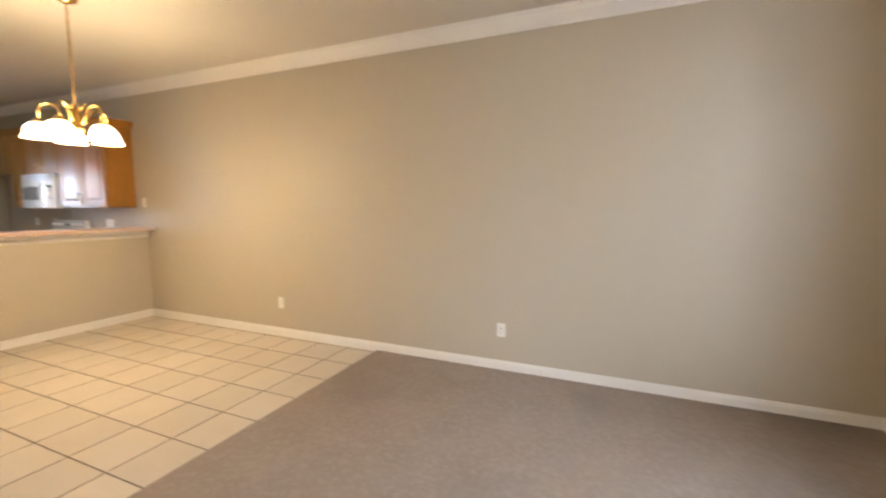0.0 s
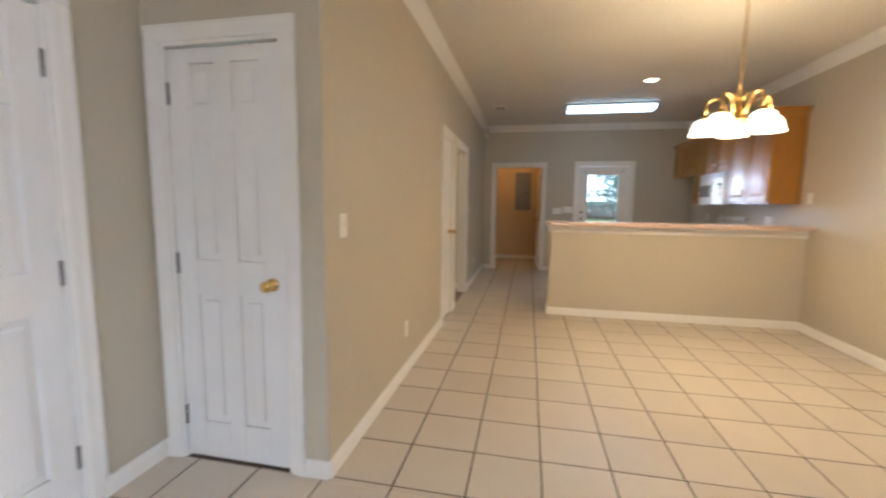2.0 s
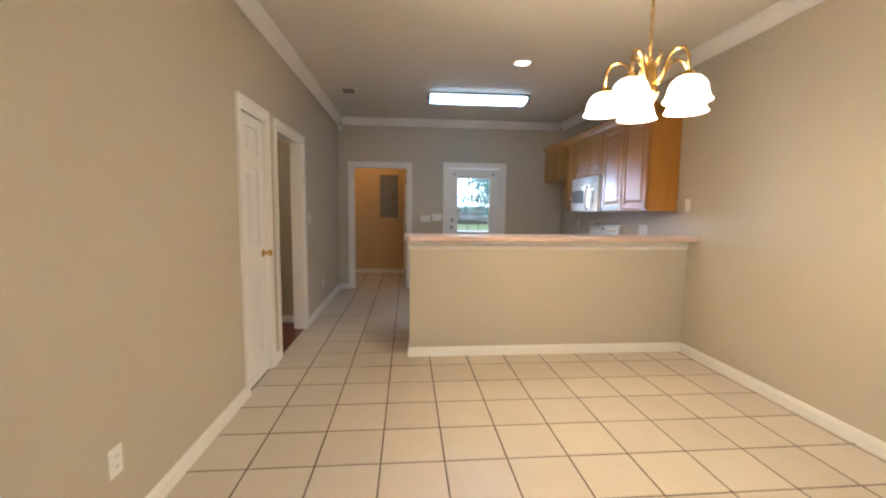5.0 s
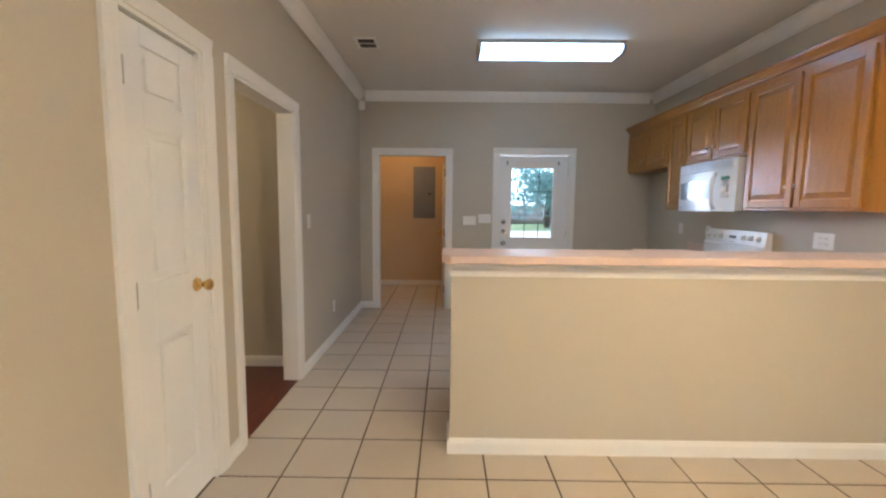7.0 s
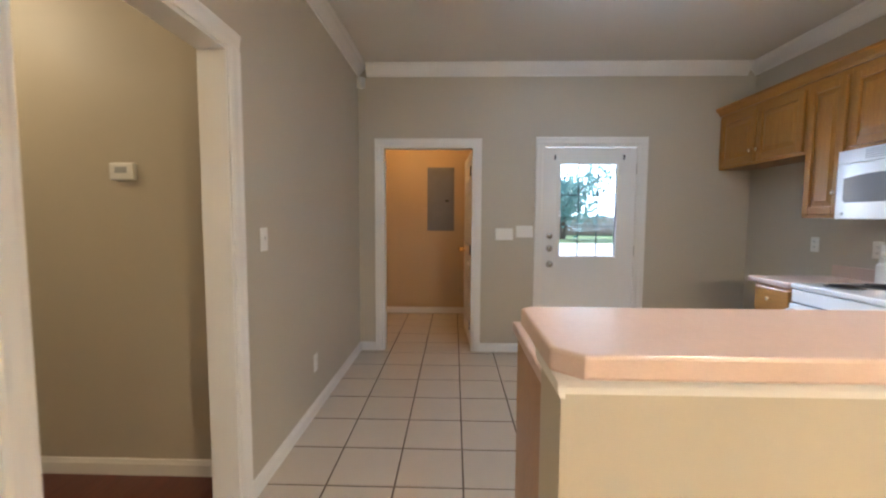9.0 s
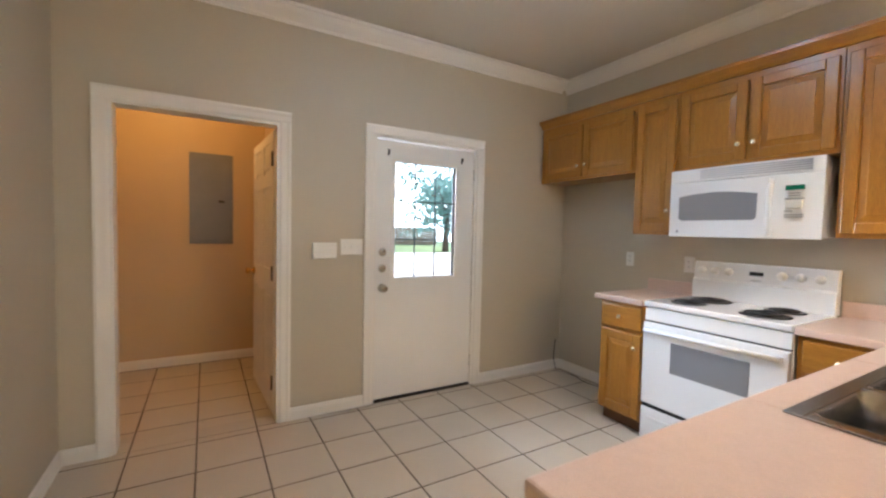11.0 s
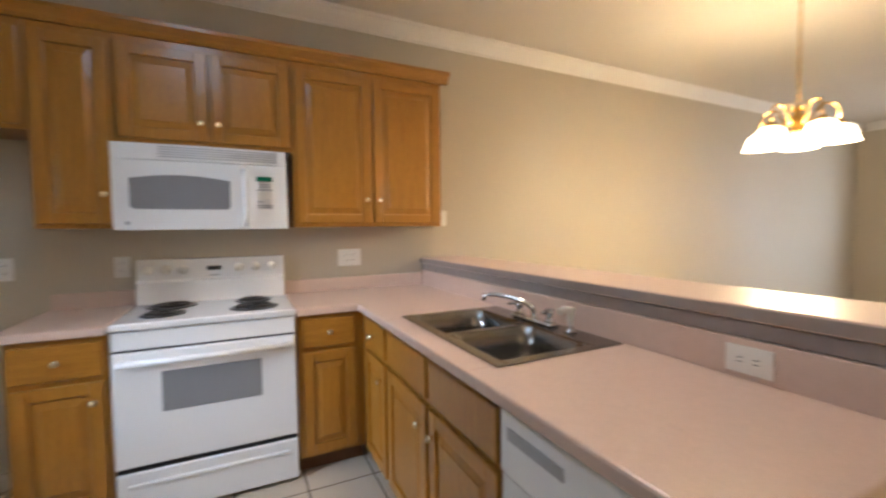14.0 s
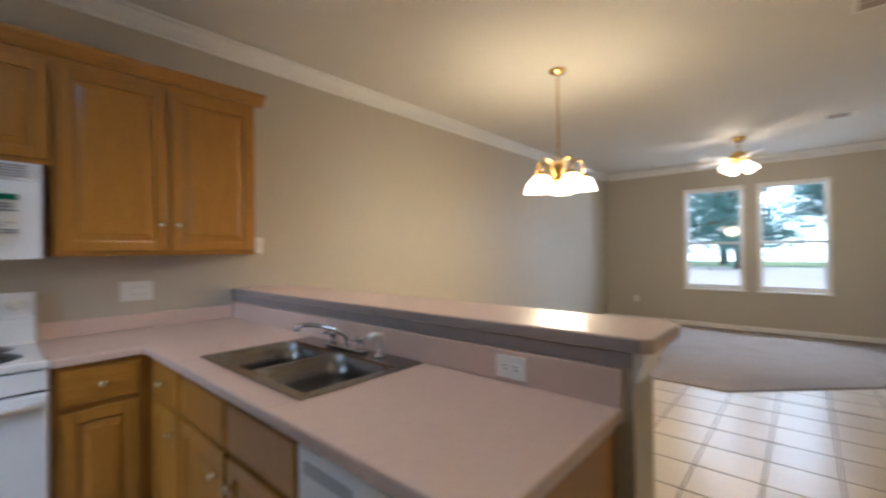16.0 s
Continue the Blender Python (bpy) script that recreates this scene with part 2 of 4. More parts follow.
# ---- mesh building ----
class Mesh:
    def __init__(self, origin=(0, 0, 0)):
        self.bm, self.origin = bmesh.new(), Vector(origin)

    def box(self, x0, x1, y0, y1, z0, z1, bevel=0.0, segments=2):
        x0, x1, y0, y1, z0, z1 = min(x0, x1), max(x0, x1), min(y0, y1), max(y0, y1), min(z0, z1), max(z0, z1)
        m = Matrix.LocRotScale(((x0 + x1) / 2, (y0 + y1) / 2, (z0 + z1) / 2), None, (x1 - x0, y1 - y0, z1 - z0))
        made = bmesh.ops.create_cube(self.bm, size=1, matrix=m)["verts"]
        if bevel:
            edges = list({e for v in made for e in v.link_edges})
            bmesh.ops.bevel(self.bm, geom=edges, offset=bevel, segments=segments, affect="EDGES", profile=0.5)
        return self

    def prism(self, points, axis, a, b, bevel=0.0):
        """A flat outline of (u, v) points drawn out from a to b along the axis."""
        def place(u, v, w):
            return {"x": (w, u, v), "y": (u, w, v), "z": (u, v, w)}[axis]
        lo = [self.bm.verts.new(place(u, v, a)) for u, v in points]
        hi = [self.bm.verts.new(place(u, v, b)) for u, v in points]
        faces = [self.bm.faces.new(lo), self.bm.faces.new(hi)]
        for i in range(len(points)):
            j = (i + 1) % len(points)
            faces.append(self.bm.faces.new((lo[i], lo[j], hi[j], hi[i])))
        bmesh.ops.recalc_face_normals(self.bm, faces=faces)
        if bevel:
            bmesh.ops.bevel(self.bm, geom=list({e for f in faces for e in f.edges}), offset=bevel, segments=2, affect="EDGES", profile=0.5)
        return self

    def lathe(self, profile, at=(0, 0, 0), turn=None, steps=20):
        """A turned shape: (radius, height) pairs round the z axis, placed at a point and turned."""
        m = Matrix.Translation(at) @ (turn or Matrix())
        rings = []
        for r, h in profile:
            rings.append([self.bm.verts.new(m @ Vector((r * math.cos(2 * math.pi * i / steps), r * math.sin(2 * math.pi * i / steps), h))) for i in range(steps)])
        made = []
        for lo, hi in zip(rings, rings[1:]):
            for i in range(steps):
                j = (i + 1) % steps
                f = self.bm.faces.new((lo[i], lo[j], hi[j], hi[i]))
                f.smooth = True
                made.append(f)
        for ring in (rings[0], rings[-1]):
            made.append(self.bm.faces.new(ring))
        bmesh.ops.recalc_face_normals(self.bm, faces=made)
        return self

    def tube(self, points, radius, steps=10):
        """A round bar along a row of points."""
        pts = [Vector(p) for p in points]
        rings = []
        for i, p in enumerate(pts):
            d = (pts[min(i + 1, len(pts) - 1)] - pts[max(i - 1, 0)]).normalized()
            q = d.to_track_quat("Z", "Y").to_matrix()
            rings.append([self.bm.verts.new(p + q @ Vector((radius * math.cos(2 * math.pi * k / steps), radius * math.sin(2 * math.pi * k / steps), 0))) for k in range(steps)])
        made = []
        for lo, hi in zip(rings, rings[1:]):
            # match the nearest start vertex so that the bar does not twist
            s = min(range(steps), key=lambda k: (hi[k].co - lo[0].co).length)
            for i in range(steps):
                f = self.bm.faces.new((lo[i], lo[(i + 1) % steps], hi[(i + 1 + s) % steps], hi[(i + s) % steps]))
                f.smooth = True
                made.append(f)
        made += [self.bm.faces.new(rings[0]), self.bm.faces.new(rings[-1])]
        bmesh.ops.recalc_face_normals(self.bm, faces=made)
        return self

    def put(self, name, mat, parent=None, label="", category="", kind="", group=""):
        for v in self.bm.verts:
            v.co -= self.origin
        me = bpy.data.meshes.new(name)
        self.bm.to_mesh(me)
        self.bm.free()
        me.materials.append(mat)
        ob = new(name, me)
        if parent:
            ob.parent = parent
        else:
            ob.location = self.origin
        return tagged(ob, label, category, group, kind)


def thing(name, m, label, category, group="", kind=""):
    ob = new(name)
    ob.empty_display_size = 0.1
    ob.matrix_world = m
    return tagged(ob, label, category, group, kind)


def spans(lo, hi, holes):
    """The stretches from lo to hi that the holes leave."""
    out, a = [], lo
    for h0, h1 in sorted(holes):
        if h0 > a:
            out.append((a, h0))
        a = max(a, h1)
    if hi > a:
        out.append((a, hi))
    return out


def wall(name, axis, at0, at1, lo, hi, openings, label, mat=None, top=CEIL):
    """An upright wall that runs along axis from lo to hi, with openings (lo, hi, bottom, top) through it."""
    mb = Mesh()

    def piece(a, b, z0, z1):
        if axis == "x":
            mb.box(a, b, at0, at1, z0, z1)
        else:
            mb.box(at0, at1, a, b, z0, z1)
    for a, b in spans(lo, hi, [o[:2] for o in openings]):
        piece(a, b, 0, top)
    for a, b, z0, z1 in openings:
        if z0 > 0.01:
            piece(a, b, 0, z0)
        piece(a, b, z1, top)
    return mb.put(name, mat or PAINT, None, label, "wall", "structure")


# ---- structure ----
HALL = (-5.79, -4.92, 0, 2.03)
PANTRY = (-4.645, -4.155, 0, 2.035)
COAT = (-1.09, -0.47, 0, 2.035)
FRONT = (-1.15, -0.235, 0, 2.05)
UTIL = (-0.05, 0.85, 0, 2.03)
BACK = (1.515, 2.437, 0, 2.045)
WINDOWS = ((0.23, 1.095, 0.66, 2.38), (1.26, 2.12, 0.66, 2.38))
DW0, DW1 = XW, XW + 0.16
wall("wall_right", "x", YR, YR + TH, XF - TH, XW + 0.16, [], "greige painted long wall with orange peel texture")
wall("wall_left", "x", YL - TH, YL, XF, XC - TH, [PANTRY, HALL], "greige painted wall with pantry door and hall opening")
wall("wall_kitchen_end", "y", XF - TH, XF, YL - TH, YR, [UTIL, BACK], "greige painted kitchen end wall with two doorways")
wall("wall_foyer", "y", XC - TH, XC, YD - TH, YL, [COAT], "greige painted foyer wall holding the coat closet door")
wall("wall_entry", "x", YD - TH, YD, XC, XW, [FRONT], "greige painted wall holding the front door")
wall("wall_window", "y", XW, XW + 0.16, YD - TH, YR, list(WINDOWS), "greige painted living room wall with twin windows")
# spaces beyond the openings
wall("wall_utility_back", "y", -9.91, -9.79, -1.0, 1.3, [], "tan painted utility room back wall", TAN)
wall("wall_utility_side", "x", -1.12, -1.0, -9.91, XF - TH, [], "tan painted utility room side wall", TAN)
wall("wall_utility_other", "x", 0.95, 1.07, -9.79, XF - TH, [], "tan painted utility room side wall", TAN)
wall("wall_utility_front", "y", XF - TH - 0.012, XF - TH - 0.002, -1.0, 0.95, [UTIL], "tan painted inner face of the utility room", TAN)
wall("wall_hall_end", "y", -6.18, -6.06, -2.7, YL - TH, [], "tan greige painted hall end wall")
wall("wall_hall_other", "y", -4.78, -4.70, -2.7, YL - TH, [], "tan greige painted hall wall")
wall("wall_hall_back", "x", -2.82, -2.7, -6.18, -4.70, [], "tan greige painted hall back wall")
wall("wall_pantry_inside", "x", -1.0, -0.9, -4.70, -4.0, [], "plain pantry back wall", TAN)
wall("wall_coat_inside", "y", -2.4, -2.3, YD - TH, YL - TH, [], "plain coat closet back wall", TAN)

ceiling = Mesh().box(-9.95, XW + 0.16, -2.85, YR + TH, CEIL, CEIL + 0.12).put("ceiling", CEILING, None, "off-white textured drywall ceiling", "ceiling", "structure")
floor = Mesh().box(-9.91, XW + 0.16, -2.82, YR + TH, -0.15, -0.0022).put("floor", GROUT, None, "cream ceramic tile floor with dark grout joints", "floor", "structure")


def sweep(mb, profile, runs):
    """A moulding: profile of (out from wall, z) along runs (axis, wall place, outward sign, from, to)."""
    for axis, at, sign, a, b in runs:
        pts = [(at + sign * u, z) for u, z in profile]
        mb.prism(pts, "x" if axis == "x" else "y", a, b)
    return mb


CROWN = [(0.0, 2.685), (0.012, 2.685), (0.016, 2.70), (0.03, 2.712), (0.058, 2.745), (0.072, 2.772), (0.082, 2.778), (0.085, 2.797), (0.0, 2.797)]
sweep(Mesh(), CROWN, [("x", YR, -1, XF, XW), ("y", XF, 1, YL + 0.083, YR - 0.083), ("x", YL, 1, XF, XC - 0.002), ("y", XW, -1, YD + 0.083, YR - 0.083),
                      ("x", YD, 1, -0.2, XW - 0.083)]).put("crown_molding", WHITE, None, "white painted crown molding along the ceiling", "molding", "structure")
BASE = [(0.0, 0.0), (0.015, 0.0), (0.015, 0.062), (0.011, 0.072), (0.008, 0.084), (0.0, 0.086)]
PX0, PX1, PY0 = -5.045, -4.86, 0.872            # bar wall
CAS = 0.072
sweep(Mesh(), BASE, [("x", YR, -1, PX1, XW), ("x", YR, -1, XF, -7.19), ("y", XF, 1, YL, UTIL[0] - CAS), ("y", XF, 1, UTIL[1] + CAS, BACK[0] - CAS), ("y", XF, 1, BACK[1] + CAS, YR - 0.016),
                     ("x", YL, 1, XF + 0.016, HALL[0] - CAS), ("x", YL, 1, HALL[1] + CAS, PANTRY[0] - CAS), ("x", YL, 1, PANTRY[1] + CAS, XC),
                     ("y", XC, 1, YD, COAT[0] - CAS), ("y", XC, 1, COAT[1] + CAS, YL), ("x", YD, 1, XC + 0.016, FRONT[0] - CAS), ("x", YD, 1, FRONT[1] + CAS, XW),
                     ("y", XW, -1, YD + 0.016, YR - 0.016), ("y", PX1, 1, PY0, YR - 0.016), ("x", PY0, -1, PX0, PX1 + 0.015),
                     ("y", -9.79, 1, -1.0, 0.95), ("y", -6.06, 1, -2.7, YL - TH)]).put("baseboard", WHITE, None, "white painted wooden baseboard", "baseboard", "structure")


def casing(name, axis, at, sign, opening, label, depth=TH):
    """White casing round an opening on one wall face, with the jamb lining through the wall."""
    a, b, _, top = opening
    mb = Mesh()
    prof = [(0.0, 0.0), (0.010, 0.0), (0.014, 0.012), (0.016, 0.04), (0.020, 0.058), (0.018, 0.072), (0.0, 0.072)]

    def upright(edge, out):
        pts = [(edge + out * w, at + sign * u) for u, w in prof]
        if axis == "x":
            mb.prism(pts, "z", 0, top)
        else:
            mb.prism([(v, u) for u, v in pts], "z", 0, top)
    upright(a, -1)
    upright(b, 1)
    pts = [(at + sign * u, top + w) for u, w in prof]
    mb.prism(pts, "x" if axis == "x" else "y", a - CAS, b + CAS)
    back = at - sign * depth
    for lo, hi, z0, z1 in ((a - 0.001, a + 0.018, 0, top), (b - 0.018, b + 0.001, 0, top), (a + 0.018, b - 0.018, top - 0.018, top + 0.001)):
        if axis == "x":
            mb.box(lo, hi, at + sign * 0.002, back, z0, z1)
        else:
            mb.box(at + sign * 0.002, back, lo, hi, z0, z1)
    return mb.put(name, WHITE, None, label, "door frame", "structure")


casing("trim_pantry", "x", YL, 1, PANTRY, "white painted door casing")
casing("trim_hall", "x", YL, 1, HALL, "white painted casing round the open hall doorway")
casing("trim_utility", "y", XF, 1, UTIL, "white painted casing round the utility doorway")
casing("trim_back_door", "y", XF, 1, BACK, "white painted back door casing")
casing("trim_coat", "y", XC, 1, COAT, "white painted closet door casing")
casing("trim_front_door", "x", YD, 1, FRONT, "white painted front door casing")

# bar wall between dining room and kitchen
Mesh().box(PX0, PX1, PY0, YR, 0, 1.069).put("wall_bar", PAINT, None, "greige painted half wall under the bar top", "wall", "structure")
BAR_TRIM = [(0.0, 0.985), (0.010, 0.985), (0.014, 1.0), (0.014, 1.014), (0.026, 1.035), (0.03, 1.068), (0.0, 1.068)]
sweep(Mesh(), BAR_TRIM, [("y", PX1, 1, PY0, YR), ("x", PY0, -1, PX0, PX1 + 0.03)]).put("trim_bar", WHITE, None, "white painted molding under the bar top", "molding", "structure")
# shade under the overhang is put into this strip's darker colour
Mesh().box(PX0 - 0.014, PX0, PY0, YR, 1.024, 1.068, 0.003).put("trim_bar_kitchen", SHADED_EDGE, None, "laminate strip under the bar top, its shade put into the colour", "molding", "structure")
BAR_AT = (-4.9, 0.84, 1.070)
bar_top = Mesh(BAR_AT).prism([(-5.066, YR), (-5.066, 0.845), (-5.046, 0.82), (-4.745, 0.82), (-4.70, 0.865), (-4.70, YR)], "z", 1.070, 1.112, 0.006).put(
    "bar_top", LAMINATE, None, "pinkish beige laminate bar top on the half wall", "countertop")
# thin added strip that darkens the top's kitchen edge as if shaded
Mesh(BAR_AT).box(-5.0695, -5.0655, 0.85, YR - 0.002, 1.0745, 1.1075, 0.001).put("edge_strip", SHADED_EDGE, bar_top, "greyish strip painting the shade on the bar top edge")

# carpet over the living room, with its cut edge
CARPET_EDGE = [(-1.585, YR), (-1.585, 1.08), (0.545, YD), (XW, YD), (XW, YR)]
Mesh().prism(CARPET_EDGE, "z", -0.003, 0.012, 0.004).put("carpet_floor", CARPET, None, "worn beige living room carpet with stains", "carpet", "structure")


# ---- doors ----
def panel_door(name, m, w, h, panels, label, knob_side, knob_mat, knob_z=0.95, hinge_side=0, th=0.036):
    """A moulded panel door, from its lower corner along x; panels are (x0, x1, z0, z1). y points out of its face."""
    ob = thing(name, m, label, "door")
    mb = Mesh()
    mb.box(0, w, -th + 0.014, -0.014, 0, h)
    xs = sorted({0, w, *(p[0] for p in panels), *(p[1] for p in panels)})
    for y0, y1 in ((-0.0145, 0.0), (-th, -th + 0.0145)):
        cols = sorted({(p[0], p[1]) for p in panels})
        for a, b in spans(0, w, cols):
            mb.box(a, b, y0, y1, 0, h, 0.0025, 1)
        for c in cols:
            rows = [(p[2], p[3]) for p in panels if (p[0], p[1]) == c]
            for a, b in spans(0, h, rows):
                mb.box(c[0] - 0.001, c[1] + 0.001, y0, y1 - 0.0003 if y1 == 0 else y1, a, b, 0.0025, 1)
    for x0, x1, z0, z1 in panels:
        mb.box(x0 + 0.028, x1 - 0.028, -th + 0.002, -0.002, z0 + 0.03, z1 - 0.03, 0.009, 2)
    mb.put("slab", DOOR, ob)
    kx = w - 0.065 if knob_side else 0.065
    turn = Matrix.Rotation(radians(-90), 4, "X")
    Mesh().lathe([(0.032, 0), (0.032, 0.004), (0.028, 0.008), (0.013, 0.012), (0.011, 0.032), (0.020, 0.040), (0.027, 0.052), (0.026, 0.062), (0.015, 0.070), (0.004, 0.071)],
                 (kx, 0, knob_z), turn).put("knob", knob_mat, ob, "round polished door knob")
    for z in (0.22, h / 2, h - 0.2):
        x = w - 0.003 if hinge_side else 0.003
        Mesh().lathe([(0.004, -0.052), (0.007, -0.047), (0.007, 0.047), (0.004, 0.052)], (x, 0.007, z), None, 10).put("hinge", HINGE, ob, "tarnished metal hinge knuckle")
    return ob


def six(w):
    a, b, c, d = 0.105, w / 2 - 0.045, w / 2 + 0.045, w - 0.105
    rows = ((0.19, 0.85), (1.02, 1.62), (1.72, 1.93))
    return [(x0, x1, z0, z1) for x0, x1 in ((a, b), (c, d)) for z0, z1 in rows]


def three(w):
    return [(0.11, w - 0.11, z0, z1) for z0, z1 in ((0.19, 0.80), (1.04, 1.62), (1.73, 1.92))]


gap = 0.021
w = PANTRY[1] - PANTRY[0] - 2 * gap
panel_door("pantry_door", pose(PANTRY[0] + gap, YL - 0.014, 0.008), w, 2.0, three(w), "narrow white three-panel pantry door, closed, brass knob", 0, BRASS, 0.975, 1)
w = COAT[1] - COAT[0] - 2 * gap
panel_door("closet_door", pose(XC - 0.014, COAT[1] - gap, 0.008, 0, 0, -90), w, 2.0, six(w), "white six-panel coat closet door, closed, brass knob", 0, BRASS, 0.915, 1)
w = FRONT[1] - FRONT[0] - 2 * gap
front = panel_door("front_door", pose(FRONT[0] + gap, YD - 0.014, 0.02), w, 2.0, six(w), "white six-panel front door, closed, with peephole", 1, BRASS, 0.95, 0, 0.044)
Mesh().lathe([(0.011, 0), (0.011, 0.004), (0.006, 0.005)], (w / 2, 0, 1.575), Matrix.Rotation(radians(-90), 4, "X"), 12).put("peephole", BLACK, front, "dark peephole")
Mesh().box(FRONT[0] + 0.018, FRONT[1] - 0.018, YD - TH, YD + 0.01, -0.003, 0.019, 0.004).put("threshold", THRESHOLD, None, "worn oak front door threshold", "threshold", "structure")
w = UTIL[1] - UTIL[0] - 2 * gap
panel_door("utility_door", pose(XF - TH - 0.02, 0.828, 0.01, 0, 0, 183), w, 2.0, six(w), "white panel door standing open into the utility room", 1, BRASS, 0.95, 0)
Mesh().box(XF - TH + 0.002, XF - 0.01, BACK[0] + 0.018, BACK[1] - 0.018, -0.003, 0.014, 0.003).put("threshold", VENTDARK, None, "dark metal back door threshold", "threshold", "structure")


def back_door():
    w, h, th = BACK[1] - BACK[0] - 2 * gap, 2.0, 0.044
    ob = thing("back_door", pose(XF - 0.02, BACK[1] - gap, 0.018, 0, 0, -90), "white steel back door with nine-pane window, closed", "door")
    x0, x1, z0, z1 = 0.18, 0.722, 0.945, 1.845
    mb = Mesh()
    for a, b, c, d in ((0, x0, 0, h), (x1, w, 0, h), (x0, x1, 0, z0), (x0, x1, z1, h)):
        mb.box(a, b, -th, 0, c, d)
    for a, b, c, d in ((x0 - 0.03, x0, z0 - 0.03, z1 + 0.03), (x1, x1 + 0.03, z0 - 0.03, z1 + 0.03), (x0, x1, z0 - 0.03, z0), (x0, x1, z1, z1 + 0.03)):
        mb.box(a, b, -th - 0.006, 0.007, c, d, 0.003)
    mb.put("slab", DOOR, ob)
    pane = Mesh().box(x0, x1, -0.026, -0.021, z0, z1).put("pane", GLASS, ob)
    pane.visible_shadow = False
    for i in (1, 2):
        x = x0 + (x1 - x0) * i / 3
        Mesh().box(x - 0.005, x + 0.005, -0.020, -0.012, z0, z1, 0.002).put("grille_bar", GRILLE, ob, "thin dark window grille bar")
        z = z0 + (z1 - z0) * i / 3
        Mesh().box(x0, x1, -0.0115, -0.004, z - 0.005, z + 0.005, 0.002).put("grille_bar", GRILLE, ob, "thin dark window grille bar")
    turn = Matrix.Rotation(radians(-90), 4, "X")
    kx = w - 0.06
    Mesh().lathe([(0.034, 0), (0.034, 0.005), (0.014, 0.012), (0.012, 0.03), (0.024, 0.042), (0.028, 0.055), (0.022, 0.066), (0.004, 0.068)], (kx, 0, 0.868), turn).put("knob", NICKEL, ob, "satin nickel door knob")
    for z in (1.02, 1.145):
        Mesh().lathe([(0.031, 0), (0.031, 0.006), (0.026, 0.014), (0.012, 0.016)], (kx, 0, z), turn).box(kx - 0.006, kx + 0.006, 0.014, 0.028, z - 0.018, z + 0.018, 0.003).put("deadbolt", NICKEL, ob, "satin nickel deadbolt thumb turn")
    for x in (x0 - 0.06, x1 + 0.06):
        Mesh().tube([(x, 0.001, 1.90), (x, 0.018, 1.90), (x, 0.022, 1.93)], 0.0045).box(x - 0.007, x + 0.007, 0, 0.003, 1.885, 1.935, 0.001).put("curtain_hook", BLACK, ob, "small dark curtain rod hook")
    for z in (0.2, 1.0, 1.8):
        Mesh().lathe([(0.007, -0.05), (0.007, 0.05)], (-0.006, 0.006, z), None, 10).put("hinge", NICKEL, ob)


back_door()


# ---- windows ----
def window(name, opening):
    y0, y1, z0, z1 = opening
    ob = thing(name, pose(XW + 0.06, (y0 + y1) / 2, z0), "white vinyl single-hung window, closed", "window", "living room windows", "structure")
    o = (XW + 0.06, (y0 + y1) / 2, z0)
    zm = z0 + (z1 - z0) * 0.45
    f = 0.04
    mb = Mesh(o)
    for a, b, c, d in ((y0, y0 + f, z0, z1), (y1 - f, y1, z0, z1), (y0 + f, y1 - f, z0, z0 + f), (y0 + f, y1 - f, z1 - f, z1)):
        mb.box(XW + 0.03, XW + 0.10, a, b, c, d, 0.004)
    mb.put("frame", WHITE, ob)
    for x, c, d in ((XW + 0.045, z0 + f, zm + 0.02), (XW + 0.072, zm - 0.02, z1 - f)):
        mb = Mesh(o)
        for a, b, e, g in ((y0 + f, y0 + f + 0.028, c, d), (y1 - f - 0.028, y1 - f, c, d), (y0 + f + 0.028, y1 - f - 0.028, c, c + 0.035), (y0 + f + 0.028, y1 - f - 0.028, d - 0.035, d)):
            mb.box(x, x + 0.024, a, b, e, g, 0.003)
        mb.put("sash", WHITE, ob)
        pane = Mesh(o).box(x + 0.010, x + 0.014, y0 + f + 0.02, y1 - f - 0.02, c + 0.02, d - 0.02).put("pane", GLASS, ob)
        pane.visible_shadow = False
    Mesh(o).box(XW - 0.025, XW + 0.03, y0 - 0.02, y1 + 0.02, z0 - 0.022, z0 + 0.002, 0.005).put("sill", WHITE, ob, "white window sill")
    return ob


window("window_1", WINDOWS[0])
window("window_2", WINDOWS[1])


